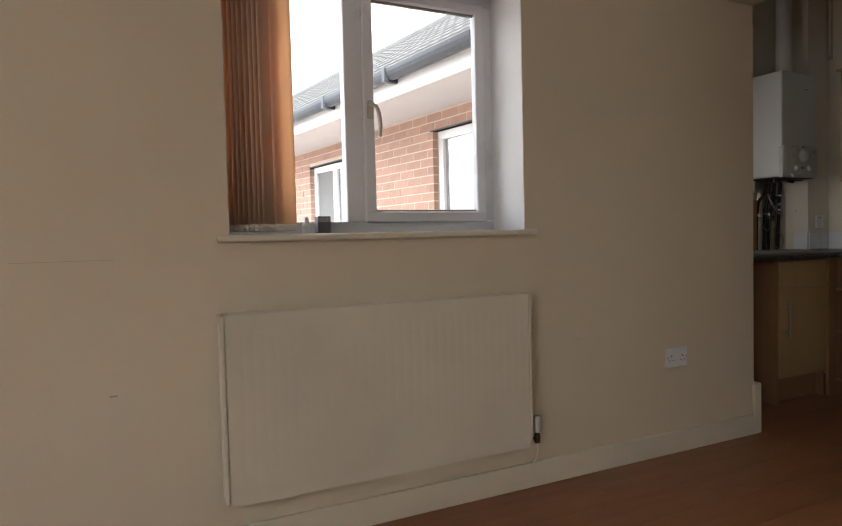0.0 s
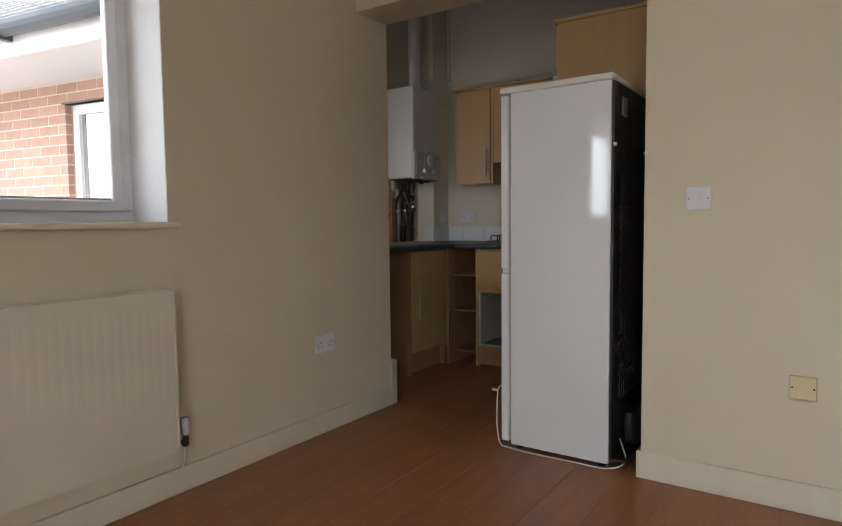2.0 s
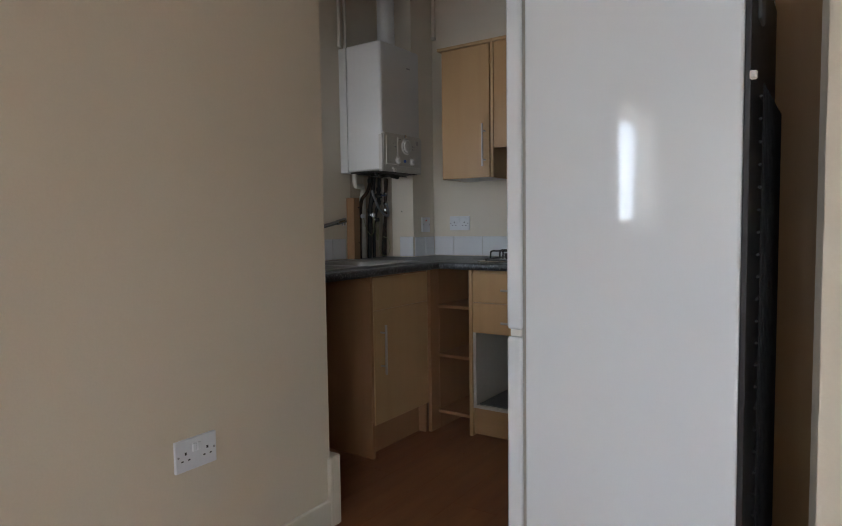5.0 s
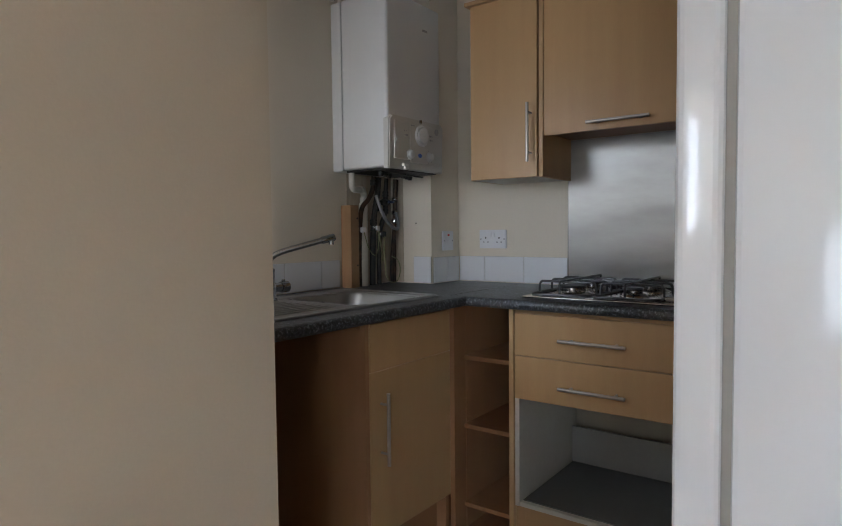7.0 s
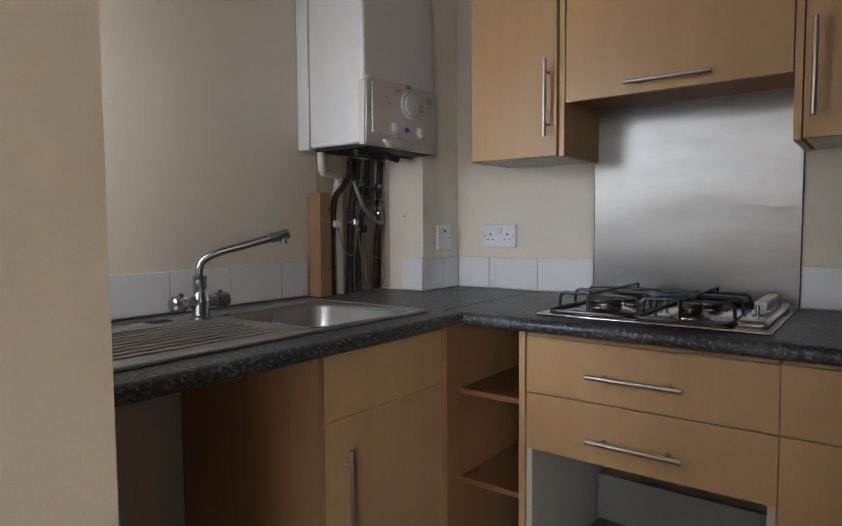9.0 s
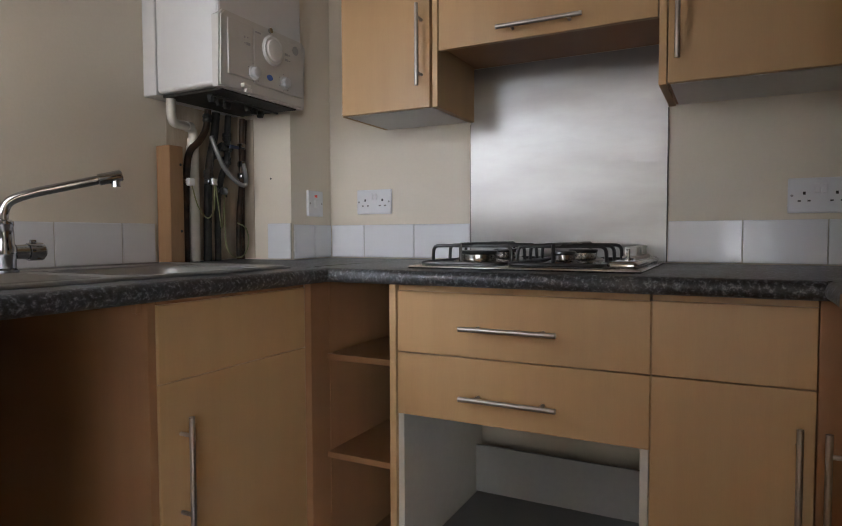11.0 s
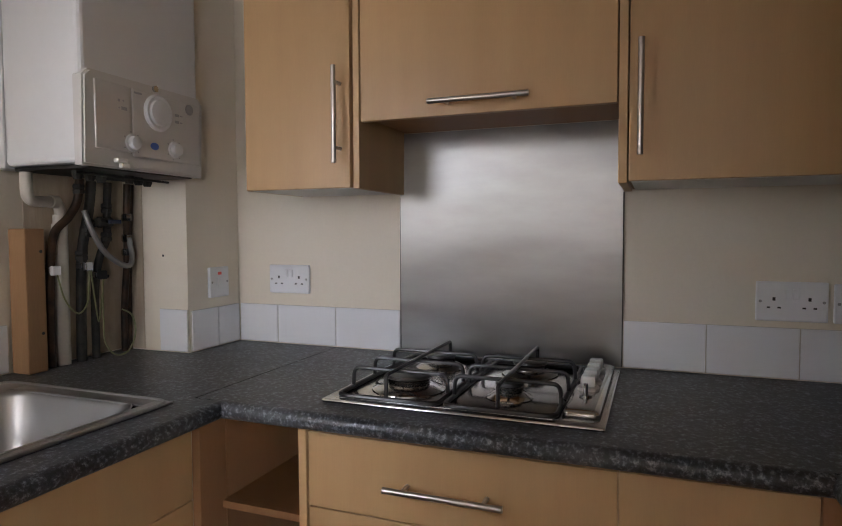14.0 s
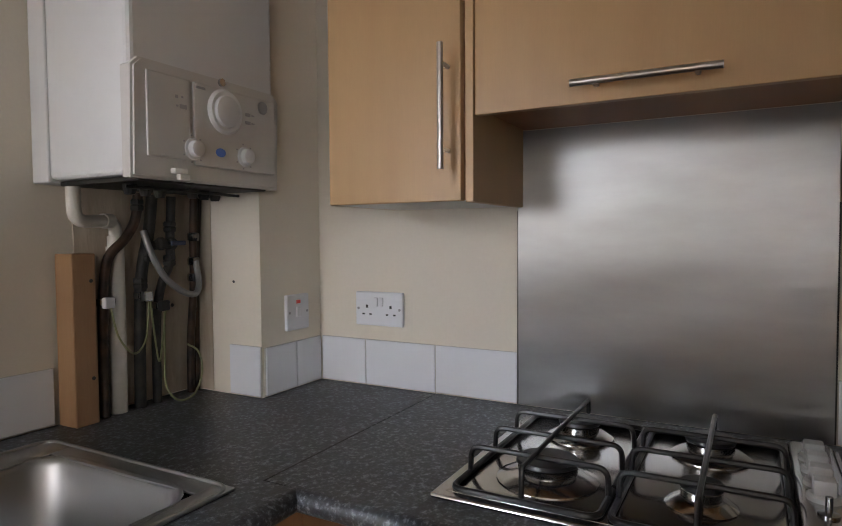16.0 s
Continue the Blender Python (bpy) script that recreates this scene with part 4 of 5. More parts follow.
def tap():
    bx, by, z = 3.470, 2.962, TOP1 + 0.0045
    t = thing("mixer_tap", (bx, by, z), "chrome monobloc mixer tap with a swivel spout", "tap")
    b = lathe([(0.026, 0), (0.026, 0.006), (0.021, 0.010), (0.021, 0.028), (0.023, 0.034), (0.023, 0.055), (0.019, 0.064), (0.0175, 0.10), (0.0185, 0.102), (0.0185, 0.112), (0.013, 0.116)], pose(bx, by, z), 24)
    soft_part("body", b, M_CHROME, t)
    for s in (-1, 1):
        arm = bmesh.new()
        add_lathe(arm, [(0.016, 0.012), (0.0165, 0.045), (0.014, 0.048)], pose(bx, by, z + 0.045, 0, 90 * s, 0), 20)
        soft_part("side_arm", arm, M_CHROME, t)
        k = bmesh.new()
        add_lathe(k, [(0.019, 0.047), (0.0205, 0.050), (0.0205, 0.078), (0.016, 0.083)], pose(bx, by, z + 0.045, 0, 90 * s, 0), 20)
        add_box(k, bx + s * 0.058 - 0.006, bx + s * 0.058 + 0.006, by - 0.008, by + 0.002, z + 0.062, z + 0.072, 0.002)
        soft_part("lever", k, M_CHROME, t)
    end = Vector((3.645, 2.842, 1.133))
    pts = smooth_line([(bx, by, z + 0.10), (bx, by, z + 0.132), (bx + 0.010, by - 0.007, z + 0.156), (bx + 0.042, by - 0.029, z + 0.174), (bx + 0.100, by - 0.069, z + 0.193), end], 7)
    soft_part("spout", tube(pts, 0.0105, 14), M_CHROME, t)
    d = (end - Vector((bx + 0.100, by - 0.069, z + 0.193))).normalized()
    n = tube([end - d * 0.03, end - d * 0.028, end + d * 0.018, end + d * 0.022], [0.011, 0.0135, 0.0135, 0.011], 16)
    add_lathe(n, [(0.010, -0.022), (0.010, -0.006)], pose(end.x + d.x * 0.008, end.y + d.y * 0.008, end.z), 14)
    soft_part("nozzle", n, M_CHROME, t)


sink()
tap()


def hob():
    x0, x1, y0, y1 = 4.052, 4.536, 1.720, 2.280
    z = TOP1
    t = thing("gas_hob", ((x0 + x1) / 2, (y0 + y1) / 2, z), "stainless steel four-burner gas hob with black pan supports", "hob")
    bm = bmesh.new()
    add_box(bm, x0, x1, y0, y1, z + 0.0002, z + 0.008, 0.004, 3)
    add_box(bm, x0 + 0.018, x1 - 0.018, y0 + 0.092, y1 - 0.018, z + 0.006, z + 0.0095, 0.002)
    soft_part("tray", bm, M_HOB, t)
    cp = box(x0 + 0.040, x1 - 0.015, y0 + 0.012, y0 + 0.080, z + 0.006, z + 0.024, 0.011, 3)
    soft_part("control_panel", cp, M_HOB, t)
    ky, kz = y0 + 0.048, z + 0.024
    stem = lathe([(0.013, 0), (0.013, 0.004), (0.0045, 0.006), (0.0045, 0.026)], pose(4.192, ky, kz), 12)
    soft_part("knob_stem", stem, M_CHROME, t, "bare chrome stem of a missing knob")
    for i in range(4):
        kx = 4.250 + i * 0.056
        kb = bmesh.new()
        add_lathe(kb, [(0.022, 0), (0.022, 0.006), (0.018, 0.009)], pose(kx, ky, kz), 20)
        add_box(kb, kx - 0.014, kx + 0.014, ky - 0.014, ky + 0.014, kz + 0.008, kz + 0.030, 0.003, 2)
        soft_part("knob", kb, M_KNOB, t, "pale grey square-shouldered plastic knob")
    for cx, cy, r in ((4.180, 2.137, 0.046), (4.402, 2.142, 0.036), (4.186, 1.918, 0.028), (4.402, 1.918, 0.038)):
        burner = soft_part("burner", lathe([(r * 1.75, 0), (r * 1.72, 0.004), (r * 1.25, 0.013), (r * 1.0, 0.015), (r * 1.0, 0.026), (r * 0.94, 0.028)], pose(cx, cy, z + 0.008), 28), M_HOB, t)
        soft_part("burner_cap", lathe([(r * 1.02, 0), (r * 1.06, 0.002), (r * 1.02, 0.007), (r * 0.9, 0.008)], pose(cx, cy, z + 0.036), 28), M_IRON, burner, "black burner cap")
    for a0, a1 in ((2.036, 2.252), (1.808, 2.022)):
        s = bmesh.new()
        f0, f1 = x0 + 0.018, x1 - 0.040
        zb, zt = z + 0.014, z + 0.056
        loop = rounded([(f0 + 0.1, a0, zb), (f0, a0, zb), (f0, a1, zb), (f1, a1, zb), (f1, a0, zb), (f0 + 0.11, a0, zb)], 0.022, 5)
        add_tube(s, loop, 0.0052, 8)
        support = soft_part("pan_support", s, M_IRON, t, "black wire pan support")
        for fx in (0.17, 0.42, 0.68):
            bx = f0 + (f1 - f0) * fx
            soft_part("cross_wire", tube(rounded([(bx, a0, zb), (bx, a0 + 0.002, zt), (bx, a1 - 0.002, zt), (bx, a1, zb)], 0.016, 5), 0.0045, 8), M_IRON, support)
        cy = (a0 + a1) / 2
        soft_part("long_wire", tube(rounded([(f0 + 0.005, cy, zb), (f0 + 0.006, cy, zt + 0.005), (f1 - 0.014, cy, zt + 0.005), (f1 - 0.013, cy, zt - 0.022)], 0.006, 3), 0.0042, 8), M_IRON, support)


hob()

# splashback
sp = thing("splashback", (BACK_X, 2.02, TOP1), "brushed stainless steel splashback behind the hob", "splashback")
sheet = bmesh.new()
wave = lambda y, z: 0.0007 * math.sin(9.0 * z + 2.1 * y + 0.6) + 0.0004 * math.sin(23.0 * z - 6.0 * y) + 0.0003 * math.sin(41.0 * z + 11.0 * y + 1.0) * math.sin(7.0 * y)
cols = []
for i in range(25):
    y = 1.722 + 0.608 * i / 24
    cols.append([sheet.verts.new((BACK_X - 0.0055 + wave(y, z), y, z)) for z in (TOP1 + 0.002 + (1.5385 - TOP1 - 0.002) * k / 40 for k in range(41))])
for p, q in zip(cols, cols[1:]):
    for k in range(40):
        sheet.faces.new((p[k], p[k + 1], q[k + 1], q[k]))
bmesh.ops.recalc_face_normals(sheet, faces=sheet.faces[:])
for f in sheet.faces:
    if f.normal.x > 0:
        f.normal_flip()
steel_sheet = part("sheet", sheet, M_STEEL, sp, smooth=True)
thick = steel_sheet.modifiers.new("thickness", "SOLIDIFY")
thick.thickness, thick.use_rim = 0.0015, False
for sy in (1.7205, 2.3312):
    part("sealant_bead", box(BACK_X - 0.005, BACK_X - 0.0006, sy - 0.0014, sy + 0.0014, TOP1 + 0.002, 1.36), M_DARK, sp, "dark sealant line")



# ---- boiler and its pipes ----
def boiler():
    x0, x1, y0, y1, z0, z1 = 3.972, 4.342, 2.820, SINK_Y - 0.002, 1.412, 2.125
    t = thing("gas_boiler", ((x0 + x1) / 2, (y0 + y1) / 2, z0), "white wall-hung gas boiler with a dial control panel", "boiler")
    part("rear_frame", box(x0, x1, y1 - 0.055, y1, z0 + 0.002, z1 - 0.004, 0.003), M_BOILER, t)
    part("casing", box(x0 - 0.001, x1 + 0.001, y0 + 0.012, y1 - 0.057, z0 + 0.006, z1, 0.012, 3), M_BOILER, t)
    fb = bmesh.new()
    w = [(x0 - 0.004, z0 + 0.0), (x0 - 0.004, z0 + 0.198), (x0 + 0.012, z0 + 0.214), (x1 - 0.012, z0 + 0.214), (x1 + 0.004, z0 + 0.198), (x1 + 0.004, z0 + 0.0)]
    front = [fb.verts.new((x, y0 - 0.002 if z > z0 + 0.1 else y0 + 0.004, z)) for x, z in w]
    back = [fb.verts.new((x, y0 + 0.030, z)) for x, z in w]
    fb.faces.new(front)
    fb.faces.new(back[::-1])
    for k in range(6):
        fb.faces.new((front[k], back[k], back[(k + 1) % 6], front[(k + 1) % 6]))
    bmesh.ops.recalc_face_normals(fb, faces=fb.faces[:])
    bmesh.ops.bevel(fb, geom=[e for e in fb.edges if all(v.co.y < y0 + 0.02 for v in e.verts)], offset=0.005, segments=2, affect="EDGES")
    panel = part("control_panel", fb, M_BOILERPLASTIC, t)
    yp = y0 - 0.004
    part("display_door", box(3.995, 4.092, yp - 0.001, yp + 0.004, 1.452, 1.606, 0.002), M_BOILERPLASTIC, panel)
    part("display_door", box(4.100, 4.326, yp - 0.001, yp + 0.004, 1.444, 1.606, 0.002), M_BOILERPLASTIC, panel)
    dl = lathe([(0.045, 0), (0.046, 0.003), (0.041, 0.009), (0.033, 0.007), (0.031, 0.013), (0.028, 0.014)], pose(4.178, yp - 0.0005, 1.560, 90), 32)
    soft_part("programmer_dial", dl, M_BOILER, panel, "white round programmer dial")
    for kx in (4.096, 4.232):
        kb = bmesh.new()
        add_lathe(kb, [(0.021, 0), (0.021, 0.003), (0.0165, 0.005), (0.0150, 0.016), (0.012, 0.018)], pose(kx, yp - 0.0005, 1.475, 90), 20)
        soft_part("knob", kb, M_BOILER, panel, "white temperature knob")
        tk = bmesh.new()
        for k in range(7):
            an = radians(-60 + 50 * k)
            add_box(tk, kx + 0.026 * math.sin(an) - 0.0015, kx + 0.026 * math.sin(an) + 0.0015, yp - 0.0022, yp - 0.0010, 1.475 + 0.026 * math.cos(an) - 0.0015, 1.475 + 0.026 * math.cos(an) + 0.0015)
        part("scale_marks", tk, M_GREYPRINT, panel)
    bd = lathe([(0.0105, 0), (0.0105, 0.0012)], pose(4.165, yp - 0.001, 1.476, 90) @ Matrix.Diagonal((1.25, 0.85, 1, 1)), 20)
    part("badge", bd, M_BLUE, panel, "blue oval badge")
    soft_part("pressure_gauge", lathe([(0.014, 0), (0.014, 0.002), (0.011, 0.001)], pose(4.288, yp - 0.001, 1.588, 90), 20), M_GREYPRINT, panel, "grey round pressure gauge")
    for a, b, c, d in ((4.236, 4.250, 1.562, 1.569), (4.236, 4.250, 1.545, 1.552), (4.254, 4.262, 1.564, 1.567), (4.254, 4.262, 1.547, 1.550),
                       (4.066, 4.082, 1.548, 1.556), (4.058, 4.062, 1.550, 1.554), (4.056, 4.062, 1.566, 1.572), (4.070, 4.074, 1.568, 1.572),
                       (4.104, 4.128, 1.594, 1.599)):
        part("printed_mark", box(a, b, yp - 0.0022, yp - 0.0010, c, d), M_GREYPRINT, panel)
    part("name_mark", box(4.215, 4.245, y0 + 0.0085, y0 + 0.012, 2.010, 2.018), M_GREYPRINT, t, "small dark mark")
    soft_part("catch", lathe([(0.008, 0), (0.008, 0.006), (0.004, 0.007)], pose(4.172, yp + 0.002, 1.619, 90), 12), M_CHROME, panel)
    pipe_clip = box(4.045, 4.075, yp - 0.010, yp + 0.004, 1.424, 1.434, 0.002)
    add_box(pipe_clip, 4.058, 4.082, yp - 0.008, yp + 0.004, 1.412, 1.424, 0.002)
    part("torn_clip", pipe_clip, M_CORD, panel, "broken white plastic clip")
    u = box(x0 + 0.02, x1 - 0.02, y0 + 0.02, y1 - 0.06, z0 - 0.004, z0 + 0.005, 0.002)
    for k in range(6):
        ux = x0 + 0.06 + k * 0.05
        add_lathe(u, [(0.009, -0.020), (0.013, -0.010), (0.013, 0.004)], pose(ux, y0 + 0.10 + 0.02 * (k % 3), z0 - 0.004), 10)
    add_tube(u, [(x0 + 0.03, y0 + 0.07, z0 - 0.012), (x1 - 0.05, y0 + 0.075, z0 - 0.014)], 0.003, 6)
    part("valve_block", u, M_DARKPIPE, t, "dark valves and fittings below the casing")
    fl = lathe([(0.066, 0), (0.066, 0.03), (0.052, 0.035), (0.050, CEIL - z1 - 0.001)], pose(4.225, 2.985, z1), 28)
    soft_part("flue", fl, M_BOILER, t, "white vertical flue pipe")


boiler()


def pipe(name, label, pts, r, mat, sides=12, curve=True):
    t = soft_part(name, tube(smooth_line(pts, 6) if curve else rounded(pts, r * 2.2, 5), r, sides), mat)
    return tagged(t, label, "pipe")


pipe("copper_pipe", "tarnished copper pipe bending under the boiler", [(4.165, 3.075, 1.405), (4.160, 3.080, 1.345), (4.135, 3.085, 1.300), (4.100, 3.09, 1.262), (4.090, 3.095, 1.19), (4.088, 3.10, 1.05), (4.088, 3.10, 0.9125)], 0.011, M_COPPER)
pipe("waste_pipe", "white plastic waste pipe behind the worktop", [(4.128, 3.108, 1.285), (4.128, 3.108, 1.20), (4.127, 3.108, 0.9125)], 0.019, M_WASTE, 16)
pipe("condensate_pipe", "white plastic drain pipe with an elbow", [(4.010, 3.065, 1.410), (4.010, 3.065, 1.338), (4.070, 3.085, 1.340), (4.126, 3.100, 1.342), (4.126, 3.104, 1.282)], 0.0138, M_WASTE, 14, False)
for cx, cy, cz, turn in ((4.101, 3.0935, 1.341, 90), (4.126, 3.104, 1.296, 0)):
    tagged(soft_part("pipe_coupler", lathe([(0.0138, -0.013), (0.0165, -0.012), (0.0165, 0.012), (0.0138, 0.013)], pose(cx, cy, cz, 0, turn, 15 if turn else 0), 14), M_WASTE), "white plastic push-fit coupler on the drain pipe", "pipe fitting")
pipe("lagged_pipe", "dark tarnished heating pipe", [(4.205, 3.08, 1.402), (4.198, 3.085, 1.32), (4.180, 3.09, 1.22), (4.176, 3.095, 1.10), (4.176, 3.10, 0.9125)], 0.0130, M_DARKPIPE)
pipe("lagged_pipe", "dark tarnished heating pipe", [(4.258, 3.08, 1.402), (4.256, 3.085, 1.30), (4.254, 3.085, 1.245), (4.232, 3.09, 1.19), (4.224, 3.10, 1.10), (4.222, 3.10, 0.9125)], 0.0105, M_DARKPIPE)
pipe("copper_pipe", "tarnished copper pipe with compression joints", [(4.325, 3.08, 1.402), (4.325, 3.085, 1.30), (4.327, 3.09, 1.18), (4.328, 3.105, 1.05), (4.330, 3.11, 0.9125)], 0.0095, M_COPPER)
pipe("copper_pipe", "tarnished copper pipe beside the pier", [(4.348, 3.09, 1.402), (4.350, 3.10, 1.30), (4.352, 3.11, 1.15), (4.352, 3.115, 0.9125)], 0.008, M_COPPER)
pipe("filling_hose", "grey braided filling loop hose", [(4.172, 3.07, 1.320), (4.180, 3.055, 1.270), (4.206, 3.045, 1.215), (4.250, 3.04, 1.178), (4.292, 3.045, 1.168), (4.318, 3.06, 1.190), (4.325, 3.078, 1.245)], 0.0075, M_BRAID)
pipe("valve_link", "dark valve joining two pipes", [(4.195, 3.078, 1.285), (4.225, 3.068, 1.290), (4.255, 3.075, 1.288)], 0.011, M_DARKPIPE)
tr = thing("cable_trunking", (4.585, 2.885, 2.285), "cream plastic cable trunking ending high in the corner", "trunking")
part("cover", box(4.578, BACK_X - 0.0005, 2.872, 2.894, 2.285, CEIL - 0.001, 0.003), M_KWALL, tr)
part("end_cap", box(4.574, BACK_X - 0.0005, 2.869, 2.897, 2.272, 2.290, 0.003), M_WASTE, tr)
pipe("riser_pipe", "thin white riser pipe beside the boiler", [(3.962, 3.118, 2.13), (3.962, 3.118, 2.5), (3.962, 3.118, CEIL - 0.001)], 0.011, M_WASTE)
pipe("riser_pipe", "thin white riser pipe beside the boiler", [(4.010, 3.118, 2.13), (4.010, 3.118, 2.5), (4.010, 3.118, CEIL - 0.001)], 0.011, M_WASTE)
for jx, jy, jz in ((4.325, 3.085, 1.306), (4.3265, 3.089, 1.205), (4.326, 3.087, 1.245)):
    tagged(soft_part("compression_joint", lathe([(0.0125, -0.010), (0.0145, -0.006), (0.0145, 0.006), (0.0125, 0.010)], pose(jx, jy, jz), 8), M_CHROME), "dull metal compression joint on the pipe", "pipe fitting")
for jx, jy, jz, r in ((4.190, 3.087, 1.262, 0.0165), (4.256, 3.085, 1.330, 0.015), (4.253, 3.085, 1.250, 0.015), (4.164, 3.078, 1.378, 0.015), (4.178, 3.092, 1.200, 0.0165)):
    tagged(soft_part("compression_joint", lathe([(r * 0.86, -0.013), (r, -0.010), (r, -0.002), (r * 0.84, 0.0), (r, 0.002), (r, 0.010), (r * 0.86, 0.013)], pose(jx, jy, jz), 6), M_DARKPIPE), "dark tarnished compression joint on the heating pipe", "pipe fitting")
iv = thing("isolating_valve", (4.226, 3.066, 1.290), "dark isolating valve with a blue lever between two pipes", "valve")
soft_part("valve_body", lathe([(0.010, -0.026), (0.015, -0.020), (0.015, -0.008), (0.011, -0.005), (0.011, 0.005), (0.015, 0.008), (0.015, 0.020), (0.010, 0.026)], pose(4.226, 3.062, 1.290, 0, 90, 0), 8), M_DARKPIPE, iv)
part("lever", box(4.222, 4.262, 3.036, 3.042, 1.286, 1.297, 0.002), M_NAVY, iv, "dark blue valve lever")
part("spindle", box(4.224, 4.231, 3.040, 3.054, 1.288, 1.295, 0.001), M_CHROME, iv)
for cx, cy, cz, mt in ((4.088, 3.082, 1.165, M_PLATE), (4.178, 3.076, 1.172, M_CHROME), (4.228, 3.082, 1.145, M_DARK)):
    k = thing("earth_clamp", (cx, cy, cz), "earth clamp with a bonding wire on the pipe", "clamp", "earth clamps")
    part("strap", box(cx - 0.019, cx + 0.019, cy - 0.004, cy + 0.018, cz - 0.007, cz + 0.009, 0.003), M_CHROME, k)
    part("terminal", box(cx - 0.016, cx + 0.008, cy - 0.018, cy - 0.004, cz - 0.012, cz + 0.012, 0.003), mt, k)
pipe("earth_wire", "green and yellow earth wire loop", [(4.086, 3.068, 1.156), (4.092, 3.05, 1.090), (4.120, 3.04, 1.052), (4.152, 3.045, 1.075), (4.172, 3.06, 1.12), (4.178, 3.064, 1.16)], 0.0022, M_EARTH, 6)
pipe("earth_wire", "green and yellow earth wire loop", [(4.182, 3.064, 1.16), (4.180, 3.05, 1.08), (4.190, 3.05, 1.022), (4.206, 3.06, 1.05), (4.226, 3.068, 1.135)], 0.0022, M_EARTH, 6)
pipe("earth_wire", "pale yellow earth wire loop", [(4.222, 3.068, 1.13), (4.206, 3.05, 1.03), (4.200, 3.04, 0.965), (4.224, 3.03, 0.926), (4.270, 3.03, 0.930), (4.304, 3.04, 0.975), (4.312, 3.06, 1.022), (4.304, 3.09, 1.040)], 0.0024, M_EARTH, 6)

bt = thing("pine_batten", (4.02, 3.10, TOP1), "bare pine batten standing against the wall", "batten")
part("timber", box(4.006, 4.058, 3.072, 3.131, TOP1 + 0.0005, 1.272, 0.003), M_PINE, bt)
for kz in (1.215, 1.01):
    part("knot", lathe([(0.004, 0), (0.004, 0.0012)], pose(4.046, 3.0715, kz, 90), 10), M_DARK, bt)


M_SCUFF = material("brown_scuff", (0.48, 0.39, 0.28), 0.8, scale=40, bump=0.1)


def mark(label, bm, mat):
    return tagged(part("wall_mark", bm, mat), label, "mark")


mark("small dark nail hole in the painted pier", lathe([(0.0035, 0), (0.0035, 0.0012)], pose(4.3648, 2.99, 1.194, 0, -90, 0), 8), M_DARK)
mark("small dark screw hole in the stained board", lathe([(0.005, 0), (0.005, 0.0012)], pose(4.300, SINK_Y - 0.0028, 1.135, 90), 8), M_DARK)
mark("small brown scuff on the cream wall", box(-0.072, -0.050, WIN_Y - 0.0012, WIN_Y - 0.0002, 0.590, 0.595, 0.0004, 1), M_SCUFF)
mark("faint brown scratch along the cream wall", box(-0.317, -0.044, WIN_Y - 0.0010, WIN_Y - 0.0002, 1.0145, 1.0155), M_SCUFF)
mark("short grey scratch on the cream wall", box(1.740, 1.765, WIN_Y - 0.0010, WIN_Y - 0.0002, 0.602, 0.6035), M_SCUFF)


# ---- tiles ----
def tile_strip(name, face, cuts, z0, z1, at):
    """A strip of glazed tiles in grout; face is the axis that the strip runs along."""
    host = setting(new(name))
    lo, hi = min(cuts), max(cuts)
    if face == "y":
        host.matrix_world = Matrix.Translation((at, (lo + hi) / 2, z0))
        part("grout", box(at - 0.004, at - 0.0005, lo, hi, z0, z1), M_GROUT, host)
        for a, b in zip(cuts, cuts[1:]):
            part("tile", box(at - 0.008, at - 0.0035, min(a, b) + 0.0012, max(a, b) - 0.0012, z0 + 0.001, z1 - 0.0005, 0.0014, 1), M_TILE, host)
    else:
        host.matrix_world = Matrix.Translation(((lo + hi) / 2, at, z0))
        part("grout", box(lo, hi, at - 0.004, at - 0.0005, z0, z1), M_GROUT, host)
        for a, b in zip(cuts, cuts[1:]):
            part("tile", box(min(a, b) + 0.0012, max(a, b) - 0.0012, at - 0.008, at - 0.0035, z0 + 0.001, z1 - 0.0005, 0.0014, 1), M_TILE, host)


TZ0, TZ1 = TOP1 + 0.003, 1.034
tile_strip("tiles_back", "y", [2.332, 2.545, 2.751, 2.894], TZ0, TZ1, BACK_X)
tile_strip("tiles_back_side", "y", [0.95, 1.135, 1.330, 1.527, 1.718], TZ0, TZ1, BACK_X)
tile_strip("tiles_pier", "x", [4.372, 4.486, BACK_X - 0.009], TZ0, TZ1, 2.902)
tile_strip("tiles_pier_side", "y", [2.901, 3.003], TZ0, TZ1 + 0.004, 4.365)
tile_strip("tiles_sink", "x", [2.91, 3.085, 3.285, 3.485, 3.685, 3.885, 4.000], TZ0, TZ1, SINK_Y)

# ---- laminate floor ----
floor = setting(part("floor", box(-3.1, BACK_X, -3.5, 3.3, -0.12, -0.003), M_JOINT))
rng = random.Random(11)
plank_mesh = {}


